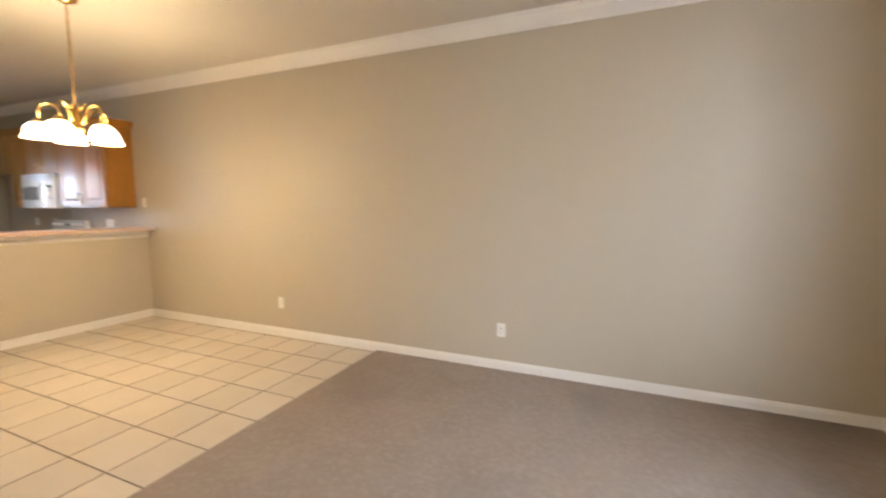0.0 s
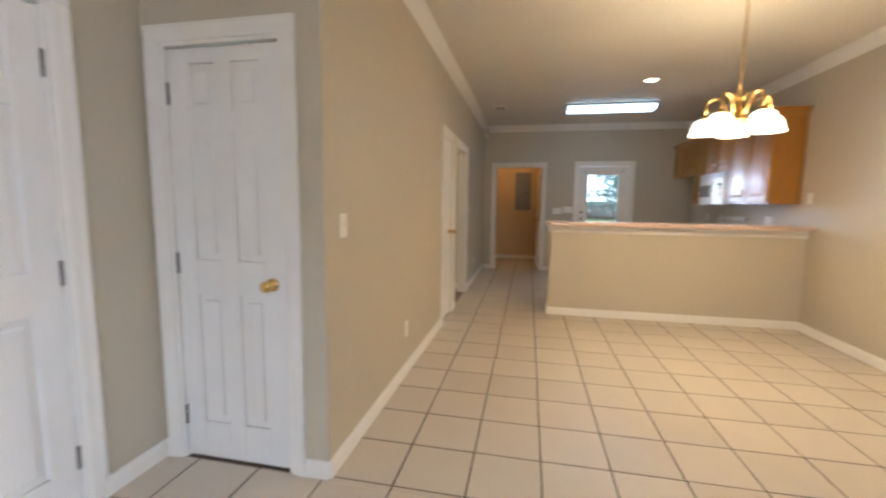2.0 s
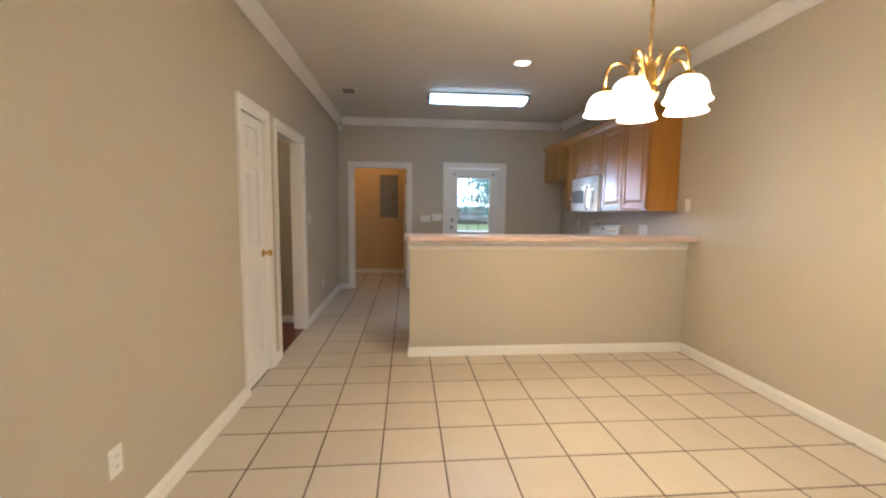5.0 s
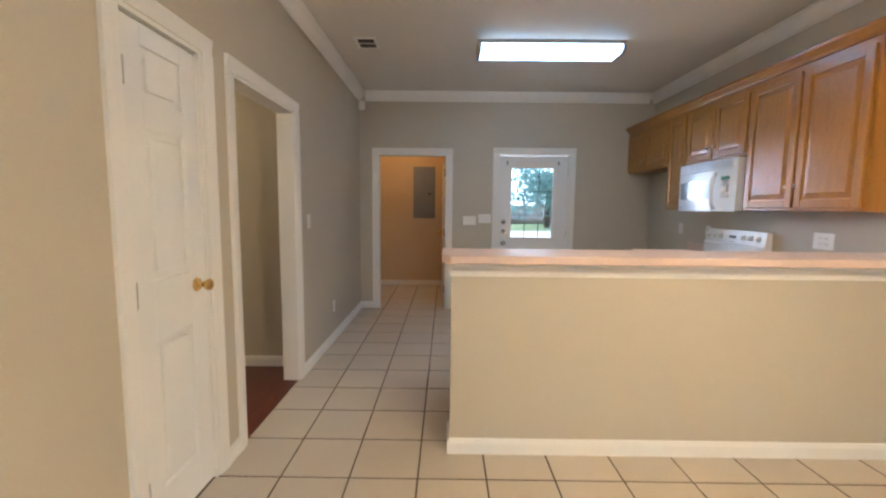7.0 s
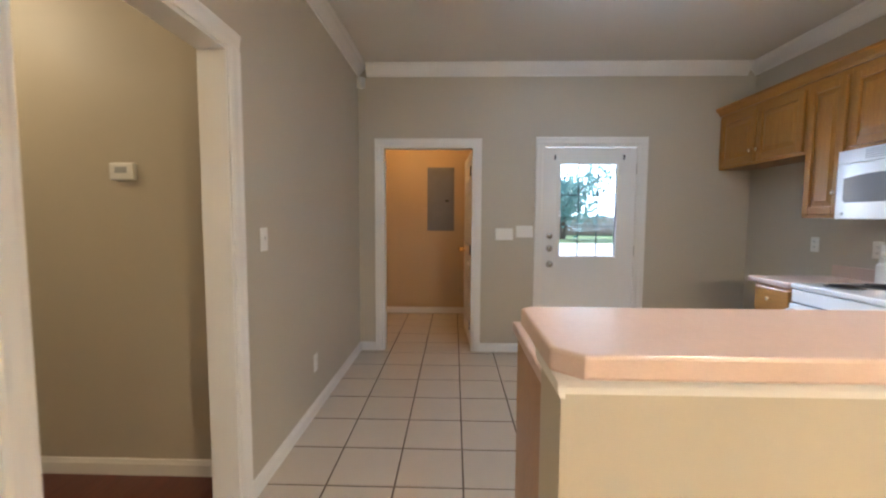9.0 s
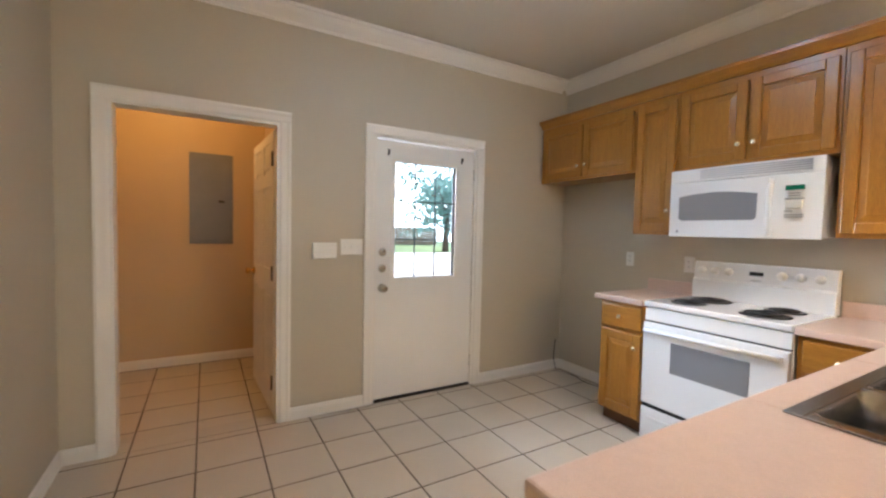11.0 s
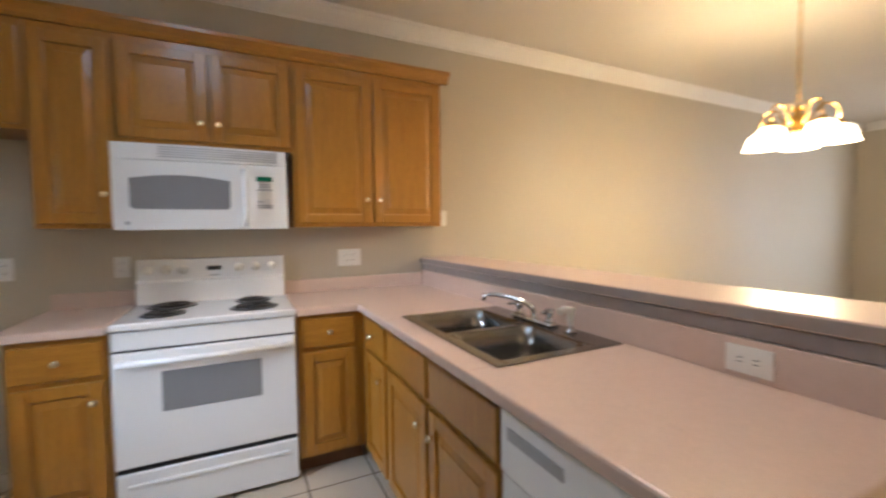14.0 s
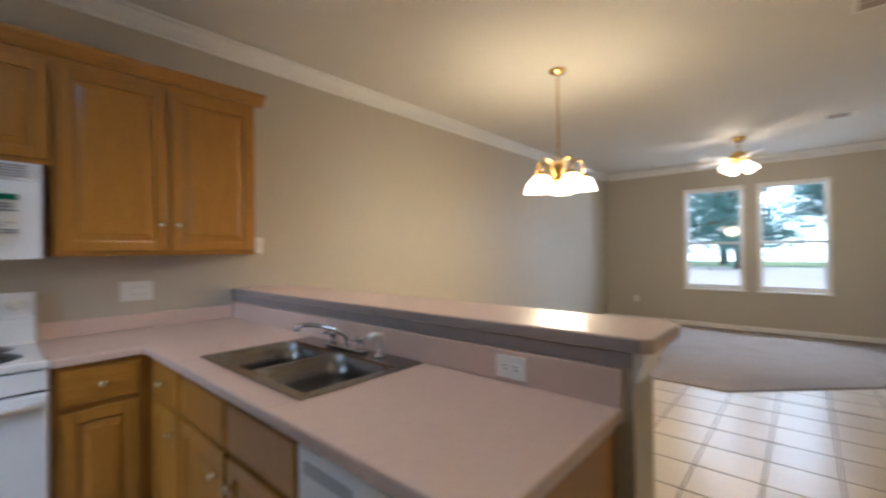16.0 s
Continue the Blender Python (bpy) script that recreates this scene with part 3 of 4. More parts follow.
# ---- kitchen cabinets ----
def front_panel(parent, origin, face, a, b, z0, z1, knob=None, name="door", arch=False):
    """A raised-panel oak front. face 'y': looks to -y at origin's y; face 'x': looks to -x. a..b along the other axis."""
    mb = Mesh()
    g, t = 0.004, 0.019

    def bx(u0, u1, d0, d1, c, d, bev=0.0):
        if face == "y":
            mb.box(u0, u1, -d1, -d0, c, d, bev)
        else:
            mb.box(-d1, -d0, u0, u1, c, d, bev)
    a, b, z0, z1 = a + g, b - g, z0 + g, z1 - g
    s = min(0.055, (z1 - z0) * 0.28)
    if name == "drawer_front" or z1 - z0 < 0.2:
        bx(a, b, 0, t, z0, z1, 0.007)
    else:
        # stiles and rails round a sunk field, in which the panel rises on a wide slope
        bx(a + 0.02, b - 0.02, 0, t - 0.013, z0 + 0.02, z1 - 0.02)
        bx(a, a + s, 0, t, z0, z1, 0.005)
        bx(b - s, b, 0, t, z0, z1, 0.005)
        bx(a + s, b - s, 0, t - 0.0006, z0, z0 + s, 0.005)
        bx(a + s, b - s, 0, t - 0.0006, z1 - s, z1, 0.005)
        e0, e1 = s + 0.007, s + 0.034
        lo = [(a + e0, z0 + e0), (b - e0, z0 + e0), (b - e0, z1 - e0), (a + e0, z1 - e0)]
        mid = [(a + e1, z0 + e1), (b - e1, z0 + e1), (b - e1, z1 - e1), (a + e1, z1 - e1)]
        top = [(u + (0.003 if k in (0, 3) else -0.003), v + (0.003 if k < 2 else -0.003)) for k, (u, v) in enumerate(mid)]

        def at(u, v, d):
            return mb.bm.verts.new((u, -d, v) if face == "y" else (-d, u, v))
        rings = [[at(u, v, d) for u, v in ring] for ring, d in ((lo, t - 0.0125), (lo, t - 0.011), (mid, t - 0.005), (top, t - 0.002))]
        made = [mb.bm.faces.new((p[k], p[(k + 1) % 4], q[(k + 1) % 4], q[k])) for p, q in zip(rings, rings[1:]) for k in range(4)]
        made.append(mb.bm.faces.new(rings[-1]))
        bmesh.ops.recalc_face_normals(mb.bm, faces=made)
    ob = mb.put(name, OAK_FLAT if name == "drawer_front" and face == "y" else OAK, parent)
    if knob:
        u, z = knob
        turn = Matrix.Rotation(radians(90), 4, "X") if face == "y" else Matrix.Rotation(radians(-90), 4, "Y")
        at = (u, -t, z) if face == "y" else (-t, u, z)
        Mesh().lathe([(0.010, 0), (0.008, 0.006), (0.007, 0.010), (0.015, 0.016), (0.0165, 0.022), (0.012, 0.028), (0.002, 0.030)], at, turn, 14).put("knob", KNOB, ob, "small round polished brass knob")
    return ob


UP_Y, UP_TOP = 3.185, 2.30


def upper(x0, x1, z0, doors, label):
    """Wall cabinet; doors are (from, to, knob side) in metres from its left end."""
    o = (x0, UP_Y, z0)
    ob = thing("wall_cabinet", pose(*o), label, "cabinet", "kitchen wall cabinets")
    h, w = UP_TOP - z0, x1 - x0
    Mesh().box(0.001, w - 0.001, 0, YR - UP_Y - 0.002, 0, h, 0.002).put("body", OAK, ob)
    for a, b, side in doors:
        k = None if side is None else ((b - 0.035 if side else a + 0.035), 0.115 if h < 0.7 else 0.165)
        front_panel(ob, o, "y", a, b, 0.018, h - 0.035, k)
    return ob


X1, X2, X3, X4, X5 = XF + 0.004, -7.14, -6.82, -5.995, -5.038
upper(X1, X2, 1.80, [(0.02, 0.488, 1), (0.498, 0.965, 0)], "honey oak wall cabinet over the empty fridge space")
upper(X2, X3, 1.345, [(0.012, 0.308, 1)], "narrow honey oak wall cabinet with one door")
upper(X3, X4, 1.775, [(0.012, 0.408, 1), (0.418, 0.812, 0)], "honey oak wall cabinet above the microwave")
upper(X4, X5, 1.345, [(0.015, 0.468, 1), (0.480, 0.938, 0)], "honey oak double-door wall cabinet beside the bar")
CORN = [(0.0, 2.30), (0.012, 2.30), (0.02, 2.318), (0.045, 2.345), (0.052, 2.352), (0.052, 2.372), (0.0, 2.372)]
mb = Mesh()
sweep(mb, CORN, [("x", UP_Y, -1, X1, X5 + 0.052), ("y", X5, 1, UP_Y - 0.001, YR - 0.002)])
mb.box(X1, X5, UP_Y, YR - 0.002, 2.301, 2.32)
mb.put("cabinet_cornice", OAK_FLAT, None, "honey oak cornice along the wall cabinet tops", "molding")

BASE_Y, TOE = 2.905, 0.095


def base_unit(o, m, size, fronts, label, face):
    """Base cabinet on a toe kick; fronts are (kind, from, to, z0, z1, knob)."""
    ob = thing("base_cabinet", m, label, "cabinet", "kitchen base cabinets")
    w, d, h = size
    mb, toe = Mesh(), Mesh()
    if face == "y":
        mb.box(0.001, w - 0.001, 0, d, TOE, h, 0.002)
        toe.box(0.002, w - 0.002, 0.06, d, 0, TOE)
    else:
        mb.box(0, d, 0.001, w - 0.001, TOE, h, 0.002)
        toe.box(0.06, d, 0.002, w - 0.002, 0, TOE)
    mb.put("body", OAK, ob)
    toe.put("toe_kick", OAK_DARK, ob, "dark recessed toe kick")
    for kind, a, b, z0, z1, knob in fronts:
        front_panel(ob, None, face, a, b, z0, z1, knob, kind)
    return ob


H = 0.872
base_unit(None, pose(-7.165, BASE_Y, 0.002), (0.345, YR - BASE_Y - 0.002, H), [("drawer_front", 0.015, 0.33, 0.69, 0.855, (0.172, 0.775)), ("door", 0.015, 0.33, 0.11, 0.675, (0.29, 0.585))],
          "narrow honey oak base cabinet with drawer and door", "y")
base_unit(None, pose(-6.025, BASE_Y, 0.002), (0.36, YR - BASE_Y - 0.002, H), [("drawer_front", 0.02, 0.31, 0.69, 0.855, (0.165, 0.775)), ("door", 0.02, 0.31, 0.11, 0.675, None)],
          "honey oak corner base cabinet beside the stove", "y")
BX = -5.665
base_unit(None, pose(BX, 2.475, 0.002), (0.425, PX0 - BX - 0.035, H), [("drawer_front", 0.012, 0.36, 0.69, 0.855, (0.19, 0.775)), ("door", 0.012, 0.36, 0.11, 0.675, (0.06, 0.585))],
          "honey oak base cabinet in the sink run", "x")
base_unit(None, pose(BX, 1.505, 0.002), (0.968, PX0 - BX - 0.035, 0.70), [("drawer_front", 0.02, 0.475, 0.69, 0.855, None), ("drawer_front", 0.495, 0.95, 0.69, 0.855, None), ("door", 0.02, 0.475, 0.11, 0.675, (0.425, 0.585)), ("door", 0.495, 0.95, 0.11, 0.675, (0.545, 0.585))],
          "honey oak sink base cabinet with two doors", "x").name = "sink_base_cabinet"
face_parent = bpy.data.objects["sink_base_cabinet"]
Mesh().box(0.0005, 0.018, 0.001, 0.967, 0.701, H, 0.002).put("face_frame", OAK, face_parent)
Mesh((BX, 0.915, 0)).box(BX, PX0 - 0.035, 0.912, 0.928, 0.0, H, 0.002).put("end_panel", OAK, None, "honey oak end panel closing the counter run", "panel")


def counters():
    CT0, CT1 = 0.876, 0.915
    ob = thing("countertop", pose(-5.4, 2.0, CT0), "pinkish beige laminate countertop with sink cutout and backsplash", "countertop")
    o = (-5.4, 2.0, CT0)
    mb = Mesh(o)
    F, B = -5.705, PX0 - 0.002
    e = 0.008
    # peninsula round the sink hole, and the corner to the stove
    mb.box(F, B, 0.895, 1.66, CT0, CT1, e)
    mb.box(F, -5.585, 1.655, 2.41, CT0, CT1 - 0.0006, e)
    mb.box(-5.13, B, 1.655, 2.41, CT0, CT1 - 0.0006)
    mb.box(F, B, 2.405, YR - 0.002, CT0, CT1, e)
    mb.box(-6.03, F + 0.02, 2.872, YR - 0.002, CT0, CT1 - 0.0004, e)
    mb.put("top", LAMINATE, ob)
    mb = Mesh(o)
    mb.box(-6.03, B - 0.02, YR - 0.022, YR - 0.002, CT1, 1.0, 0.003)
    mb.box(B - 0.024, B, 0.895, YR - 0.023, CT1, 1.022, 0.003)
    mb.put("backsplash", LAMINATE, ob)
    ob = thing("countertop", pose(-7.0, 3.2, CT0), "short pinkish beige laminate countertop beside the stove", "countertop")
    o = (-7.0, 3.2, CT0)
    Mesh(o).box(-7.205, -6.822, 2.872, YR - 0.002, CT0, CT1, e).put("top", LAMINATE, ob)
    Mesh(o).box(-7.185, -6.822, YR - 0.022, YR - 0.002, CT1, 1.0, 0.003).put("backsplash", LAMINATE, ob)


counters()


def sink():
    x0, x1, y0, y1, z = -5.612, -5.09, 1.632, 2.43, 0.915
    ob = thing("kitchen_sink", pose((x0 + x1) / 2, (y0 + y1) / 2, z), "stainless steel double-bowl drop-in sink, empty", "sink")
    o = ((x0 + x1) / 2, (y0 + y1) / 2, z)
    mb = Mesh(o)
    bx0, bx1 = x0 + 0.04, x1 - 0.115
    ym = (y0 + y1) / 2
    bowls = ((y0 + 0.04, ym - 0.016), (ym + 0.016, y1 - 0.04))
    for a, b, c, d in ((x0, bx0, y0, y1), (bx1, x1, y0, y1), (bx0, bx1, y0, y0 + 0.04), (bx0, bx1, y1 - 0.04, y1), (bx0, bx1, ym - 0.016, ym + 0.016)):
        mb.box(a, b, c, d, z + 0.0005, z + 0.007, 0.002, 1)
    mb.put("rim", STEEL, ob)

    def ring(xa, xb, ya, yb, r, n=6):
        pts = []
        for cx, cy, s in ((xb - r, yb - r, 0), (xa + r, yb - r, 90), (xa + r, ya + r, 180), (xb - r, ya + r, 270)):
            for i in range(n + 1):
                t = radians(s + 90 * i / n)
                pts.append((cx + r * math.cos(t), cy + r * math.sin(t)))
        return pts
    for ya, yb in bowls:
        mb = Mesh(o)
        rings = []
        for inset, depth, r in ((-0.004, 0.006, 0.05), (0.004, 0.0, 0.055), (0.010, -0.08, 0.06), (0.018, -0.155, 0.065), (0.035, -0.172, 0.06), (0.07, -0.177, 0.05)):
            rings.append([mb.bm.verts.new((x, y, z + depth)) for x, y in ring(bx0 + inset, bx1 - inset, ya + inset, yb - inset, r)])
        for lo, hi in zip(rings, rings[1:]):
            for i in range(len(lo)):
                j = (i + 1) % len(lo)
                mb.bm.faces.new((lo[i], hi[i], hi[j], lo[j])).smooth = True
        mb.bm.faces.new(rings[-1])
        mb.put("bowl", STEEL, ob)
        c = ((bx0 + bx1) / 2, (ya + yb) / 2, z - 0.177)
        Mesh(o).lathe([(0.045, 0), (0.043, 0.004), (0.03, 0.003), (0.012, 0.002)], c, None, 20).put("drain", STEEL, ob, "steel sink drain")
    return ob


sink()


def faucet():
    x, y, z = -5.145, 2.05, 0.922
    ob = thing("faucet", pose(x, y, z), "chrome two-handle kitchen faucet on the sink deck", "faucet")
    o = (x, y, z)
    Mesh(o).box(x - 0.027, x + 0.027, y - 0.13, y + 0.13, z, z + 0.016, 0.007).put("base_plate", CHROME, ob)
    pts = [(x, y, z + 0.012), (x, y, z + 0.045), (x - 0.010, y + 0.006, z + 0.064)]
    pts += [(x - 0.02 - 0.10 * t, y + 0.01 + 0.20 * t, z + 0.066 + 0.036 * math.sin(math.pi * (0.1 + 0.6 * t))) for t in (0.1, 0.25, 0.4, 0.55, 0.7, 0.85, 1.0)]
    pts.append((pts[-1][0] - 0.004, pts[-1][1] + 0.002, pts[-1][2] - 0.025))
    Mesh(o).tube(pts, 0.011, 12).put("spout", CHROME, ob)
    for s in (-1, 1):
        at = (x, y + s * 0.10, z + 0.014)
        Mesh(o).lathe([(0.022, 0), (0.020, 0.012), (0.014, 0.018), (0.014, 0.03), (0.021, 0.036), (0.022, 0.05), (0.016, 0.056), (0.003, 0.058)], at, None, 16).tube(
            [(at[0], at[1], at[2] + 0.046), (at[0] - 0.03, at[1] + s * 0.012, at[2] + 0.05), (at[0] - 0.052, at[1] + s * 0.018, at[2] + 0.047)], 0.006, 8).put("handle", CHROME, ob)
    x, y = -5.145, 1.83
    ob = thing("sink_sprayer", pose(x, y, z), "white plastic side sprayer in a chrome holder", "sprayer")
    o = (x, y, z)
    Mesh(o).lathe([(0.024, 0), (0.022, 0.008), (0.013, 0.012), (0.012, 0.026)], (x, y, z), None, 16).put("holder", CHROME, ob)
    Mesh(o).lathe([(0.010, 0.02), (0.013, 0.05), (0.015, 0.075), (0.012, 0.085)], (x, y, z), None, 14).tube([(x + 0.012, y, z + 0.083), (x - 0.03, y, z + 0.092), (x - 0.055, y, z + 0.083)], 0.014, 10).put("head", PLASTIC, ob)


faucet()


def stove():
    x0, x1, yf, yb = -6.812, -6.034, 2.885, YR - 0.012
    o = ((x0 + x1) / 2, (yf + yb) / 2, 0.0)
    ob = thing("electric_stove", pose(*o), "white freestanding electric stove with black coil burners", "stove")
    Mesh(o).box(x0, x1, yf + 0.02, yb, 0.02, 0.885, 0.003).put("body", ENAMEL, ob)
    for x in (x0 + 0.05, x1 - 0.05):
        for y in (yf + 0.08, yb - 0.06):
            Mesh(o).lathe([(0.018, 0.0), (0.018, 0.02)], (x, y, 0), None, 10).put("foot", BLACK, ob)
    mb = Mesh(o).box(x0 - 0.001, x1 + 0.001, yf - 0.012, yb - 0.05, 0.885, 0.918, 0.009, 3)
    mb.put("cooktop", ENAMEL, ob)
    Mesh(o).box(x0 + 0.003, x1 - 0.003, yf, yf + 0.02, 0.795, 0.878, 0.004).put("front_rail", ENAMEL, ob)
    mb = Mesh(o)
    mb.box(x0 + 0.004, x1 - 0.004, yf - 0.018, yf + 0.018, 0.262, 0.786, 0.008, 3)
    mb.put("oven_door", ENAMEL, ob)
    xm = (x0 + x1) / 2
    Mesh(o).box(xm - 0.20, xm + 0.22, yf - 0.021, yf - 0.012, 0.50, 0.688, 0.003).put("oven_window", GREYGLASS, ob, "grey oven door window")
    mb = Mesh(o).tube([(x0 + 0.03, yf - 0.045, 0.742), (xm, yf - 0.056, 0.742), (x1 - 0.03, yf - 0.045, 0.742)], 0.014, 12)
    for x in (x0 + 0.045, x1 - 0.045):
        mb.box(x - 0.016, x + 0.016, yf - 0.045, yf - 0.012, 0.728, 0.756, 0.005)
    mb.put("handle", ENAMEL, ob)
    mb = Mesh(o).box(x0 + 0.004, x1 - 0.004, yf - 0.014, yf + 0.018, 0.025, 0.236, 0.008, 3)
    mb.box(x0 + 0.05, x1 - 0.05, yf - 0.022, yf - 0.010, 0.165, 0.185, 0.005)
    mb.put("drawer", ENAMEL, ob)
    Mesh(o).box(x0 + 0.006, x1 - 0.006, yf - 0.004, yf + 0.0195, 0.2365, 0.2615).put("gap", DARKGAP, ob, "dark gap over the drawer")
    Mesh(o).box(x0 + 0.006, x1 - 0.006, yf + 0.004, yf + 0.0195, 0.787, 0.794).put("gap", DARKGAP, ob, "dark gap over the oven door")
    # back panel with knobs
    y0 = yb - 0.075
    mb = Mesh(o).prism([(y0, 0.915), (yb, 0.915), (yb, 1.168), (y0 + 0.028, 1.168), (y0 + 0.014, 1.05), (y0, 1.04)], "x", x0 + 0.004, x1 - 0.004, 0.005)
    mb.put("back_panel", ENAMEL, ob)
    tilt = Matrix.Rotation(radians(83), 4, "X")
    for x in (-0.33, -0.245, -0.16, 0.13, 0.22, 0.31):
        Mesh(o).lathe([(0.026, 0), (0.025, 0.006), (0.021, 0.008), (0.019, 0.026), (0.004, 0.027)], (xm + x, y0 + 0.02, 1.108), tilt, 18).put("knob", PLASTIC, ob, "white control knob")
    Mesh(o).box(xm - 0.04, xm + 0.035, y0 + 0.012, y0 + 0.022, 1.098, 1.122, 0.002).put("clock", BLACK, ob, "small black clock display")
    Mesh(o).box(xm - 0.03, xm + 0.025, y0 + 0.010, y0 + 0.016, 1.064, 1.070).put("print", GREYPRINT, ob)
    for dx, dy, r in ((-0.21, 0.17, 0.075), (-0.20, 0.41, 0.095), (0.20, 0.17, 0.095), (0.20, 0.41, 0.075)):
        c = (xm + dx, yf + dy, 0.918)
        Mesh(o).lathe([(r + 0.022, 0.0), (r + 0.022, 0.004), (r + 0.012, 0.005), (r + 0.004, 0.001), (0.012, 0.0005)], c, None, 28).put("drip_pan", BLACK, ob, "black drip pan")
        pts = []
        n = 64
        for i in range(n + 1):
            a = 2 * math.pi * 3.6 * i / n
            rr = 0.018 + (r - 0.022) * i / n
            pts.append((c[0] + rr * math.cos(a), c[1] + rr * math.sin(a), c[2] + 0.010))
        Mesh(o).tube(pts, 0.0048, 6).put("coil", BLACK, ob, "black coil burner")


stove()


def microwave():
    x0, x1, y0, z0, z1 = -6.836, -6.034, 3.115, 1.335, 1.768
    o = ((x0 + x1) / 2, YR, z0)
    ob = thing("microwave", pose(*o), "white over-the-range microwave under the oak cabinet", "microwave")
    w = x1 - x0
    Mesh(o).box(x0 + 0.004, x1 - 0.004, y0 + 0.03, YR - 0.003, z0 + 0.008, z1, 0.003).put("body", ENAMEL, ob)
    # bowed front with a curved lower edge
    mb = Mesh(o)
    n = 10
    pts = [(x0 + w * i / n, y0 + 0.03 - 0.022 * math.sin(math.pi * i / n)) for i in range(n + 1)]
    mb.prism(pts + [(x1, y0 + 0.034), (x0, y0 + 0.034)], "z", z0, z1 - 0.085, 0.004)
    mb.put("front", ENAMEL, ob)
    mb = Mesh(o).prism(pts + [(x1, y0 + 0.034), (x0, y0 + 0.034)], "z", z1 - 0.081, z1, 0.003)
    mb.put("vent_grille", ENAMEL, ob)
    for k in range(5):
        z = z1 - 0.064 + 0.012 * k
        Mesh(o).box(x0 + 0.2, x1 - 0.05, y0 + 0.0065, y0 + 0.03, z - 0.0022, z + 0.0022).put("slot", GREYPRINT, ob)
    xa, xb, za, zb = x0 + 0.075, x0 + 0.515, z0 + 0.105, z0 + 0.268
    arc = [(xa, za + 0.015), (xa + 0.015, za), (xb - 0.015, za), (xb, za + 0.015), (xb, zb - 0.012)]
    arc += [(xb - (xb - xa) * t, zb - 0.012 + 0.022 * math.sin(math.pi * t)) for t in (0.15, 0.3, 0.5, 0.7, 0.85)] + [(xa, zb - 0.012)]
    Mesh(o).prism(arc, "y", y0 + 0.0045, y0 + 0.03).put("window", GREYGLASS, ob, "grey meshed microwave window")
    hx = x0 + 0.585
    Mesh(o).tube([(hx, y0 - 0.002, z0 + 0.02), (hx + 0.004, y0 - 0.03, z0 + 0.07), (hx + 0.004, y0 - 0.04, z0 + 0.18), (hx + 0.004, y0 - 0.03, z0 + 0.27), (hx, y0 - 0.002, z0 + 0.32)], 0.016, 12).put("handle", ENAMEL, ob, "curved white door handle")
    cx = x0 + 0.68
    Mesh(o).box(cx - 0.035, cx + 0.045, y0 + 0.008, y0 + 0.03, z0 + 0.262, z0 + 0.288, 0.002).put("display", DISPLAY, ob, "dark green clock display")
    for z, a, b in ((0.245, -0.02, 0.03), (0.232, -0.02, 0.03), (0.216, -0.036, 0.046), (0.15, -0.036, 0.0), (0.13, -0.036, 0.046), (0.118, -0.036, 0.046)):
        Mesh(o).box(cx + a, cx + b, y0 + 0.0095, y0 + 0.03, z0 + z - 0.003, z0 + z + 0.003).put("key_print", GREYPRINT, ob, "grey key lettering bar")
    Mesh(o).box(cx - 0.03, cx + 0.04, y0 + 0.0092, y0 + 0.03, z0 + 0.162, z0 + 0.208, 0.002).put("keypad", PLASTIC, ob)
    Mesh(o).lathe([(0.010, 0), (0.010, 0.003)], (x0 + 0.06, y0 + 0.022, z0 + 0.035), Matrix.Rotation(radians(90), 4, "X"), 14).put("badge", GREYPRINT, ob)


microwave()


def dishwasher():
    y0, y1 = 0.93, 1.503
    o = (BX, y0, 0)
    ob = thing("dishwasher", pose(*o), "white built-in dishwasher under the counter", "dishwasher")
    Mesh(o).box(BX + 0.01, PX0 - 0.04, y0 + 0.003, y1 - 0.003, 0.10, H - 0.002).put("body", ENAMEL, ob)
    Mesh(o).box(BX - 0.022, BX + 0.01, y0 + 0.004, y1 - 0.004, 0.11, 0.70, 0.006).put("door", ENAMEL, ob)
    mb = Mesh(o).box(BX - 0.028, BX + 0.01, y0 + 0.004, y1 - 0.004, 0.704, 0.868, 0.008)
    mb.put("control_panel", ENAMEL, ob)
    Mesh(o).box(BX - 0.031, BX - 0.02, y1 - 0.24, y1 - 0.04, 0.80, 0.832, 0.002).put("vent", GREYPRINT, ob, "grey vent strip")
    Mesh(o).box(BX + 0.06, BX + 0.08, y0 + 0.004, y1 - 0.004, 0.0, 0.10).put("toe_panel", BLACK, ob)


dishwasher()


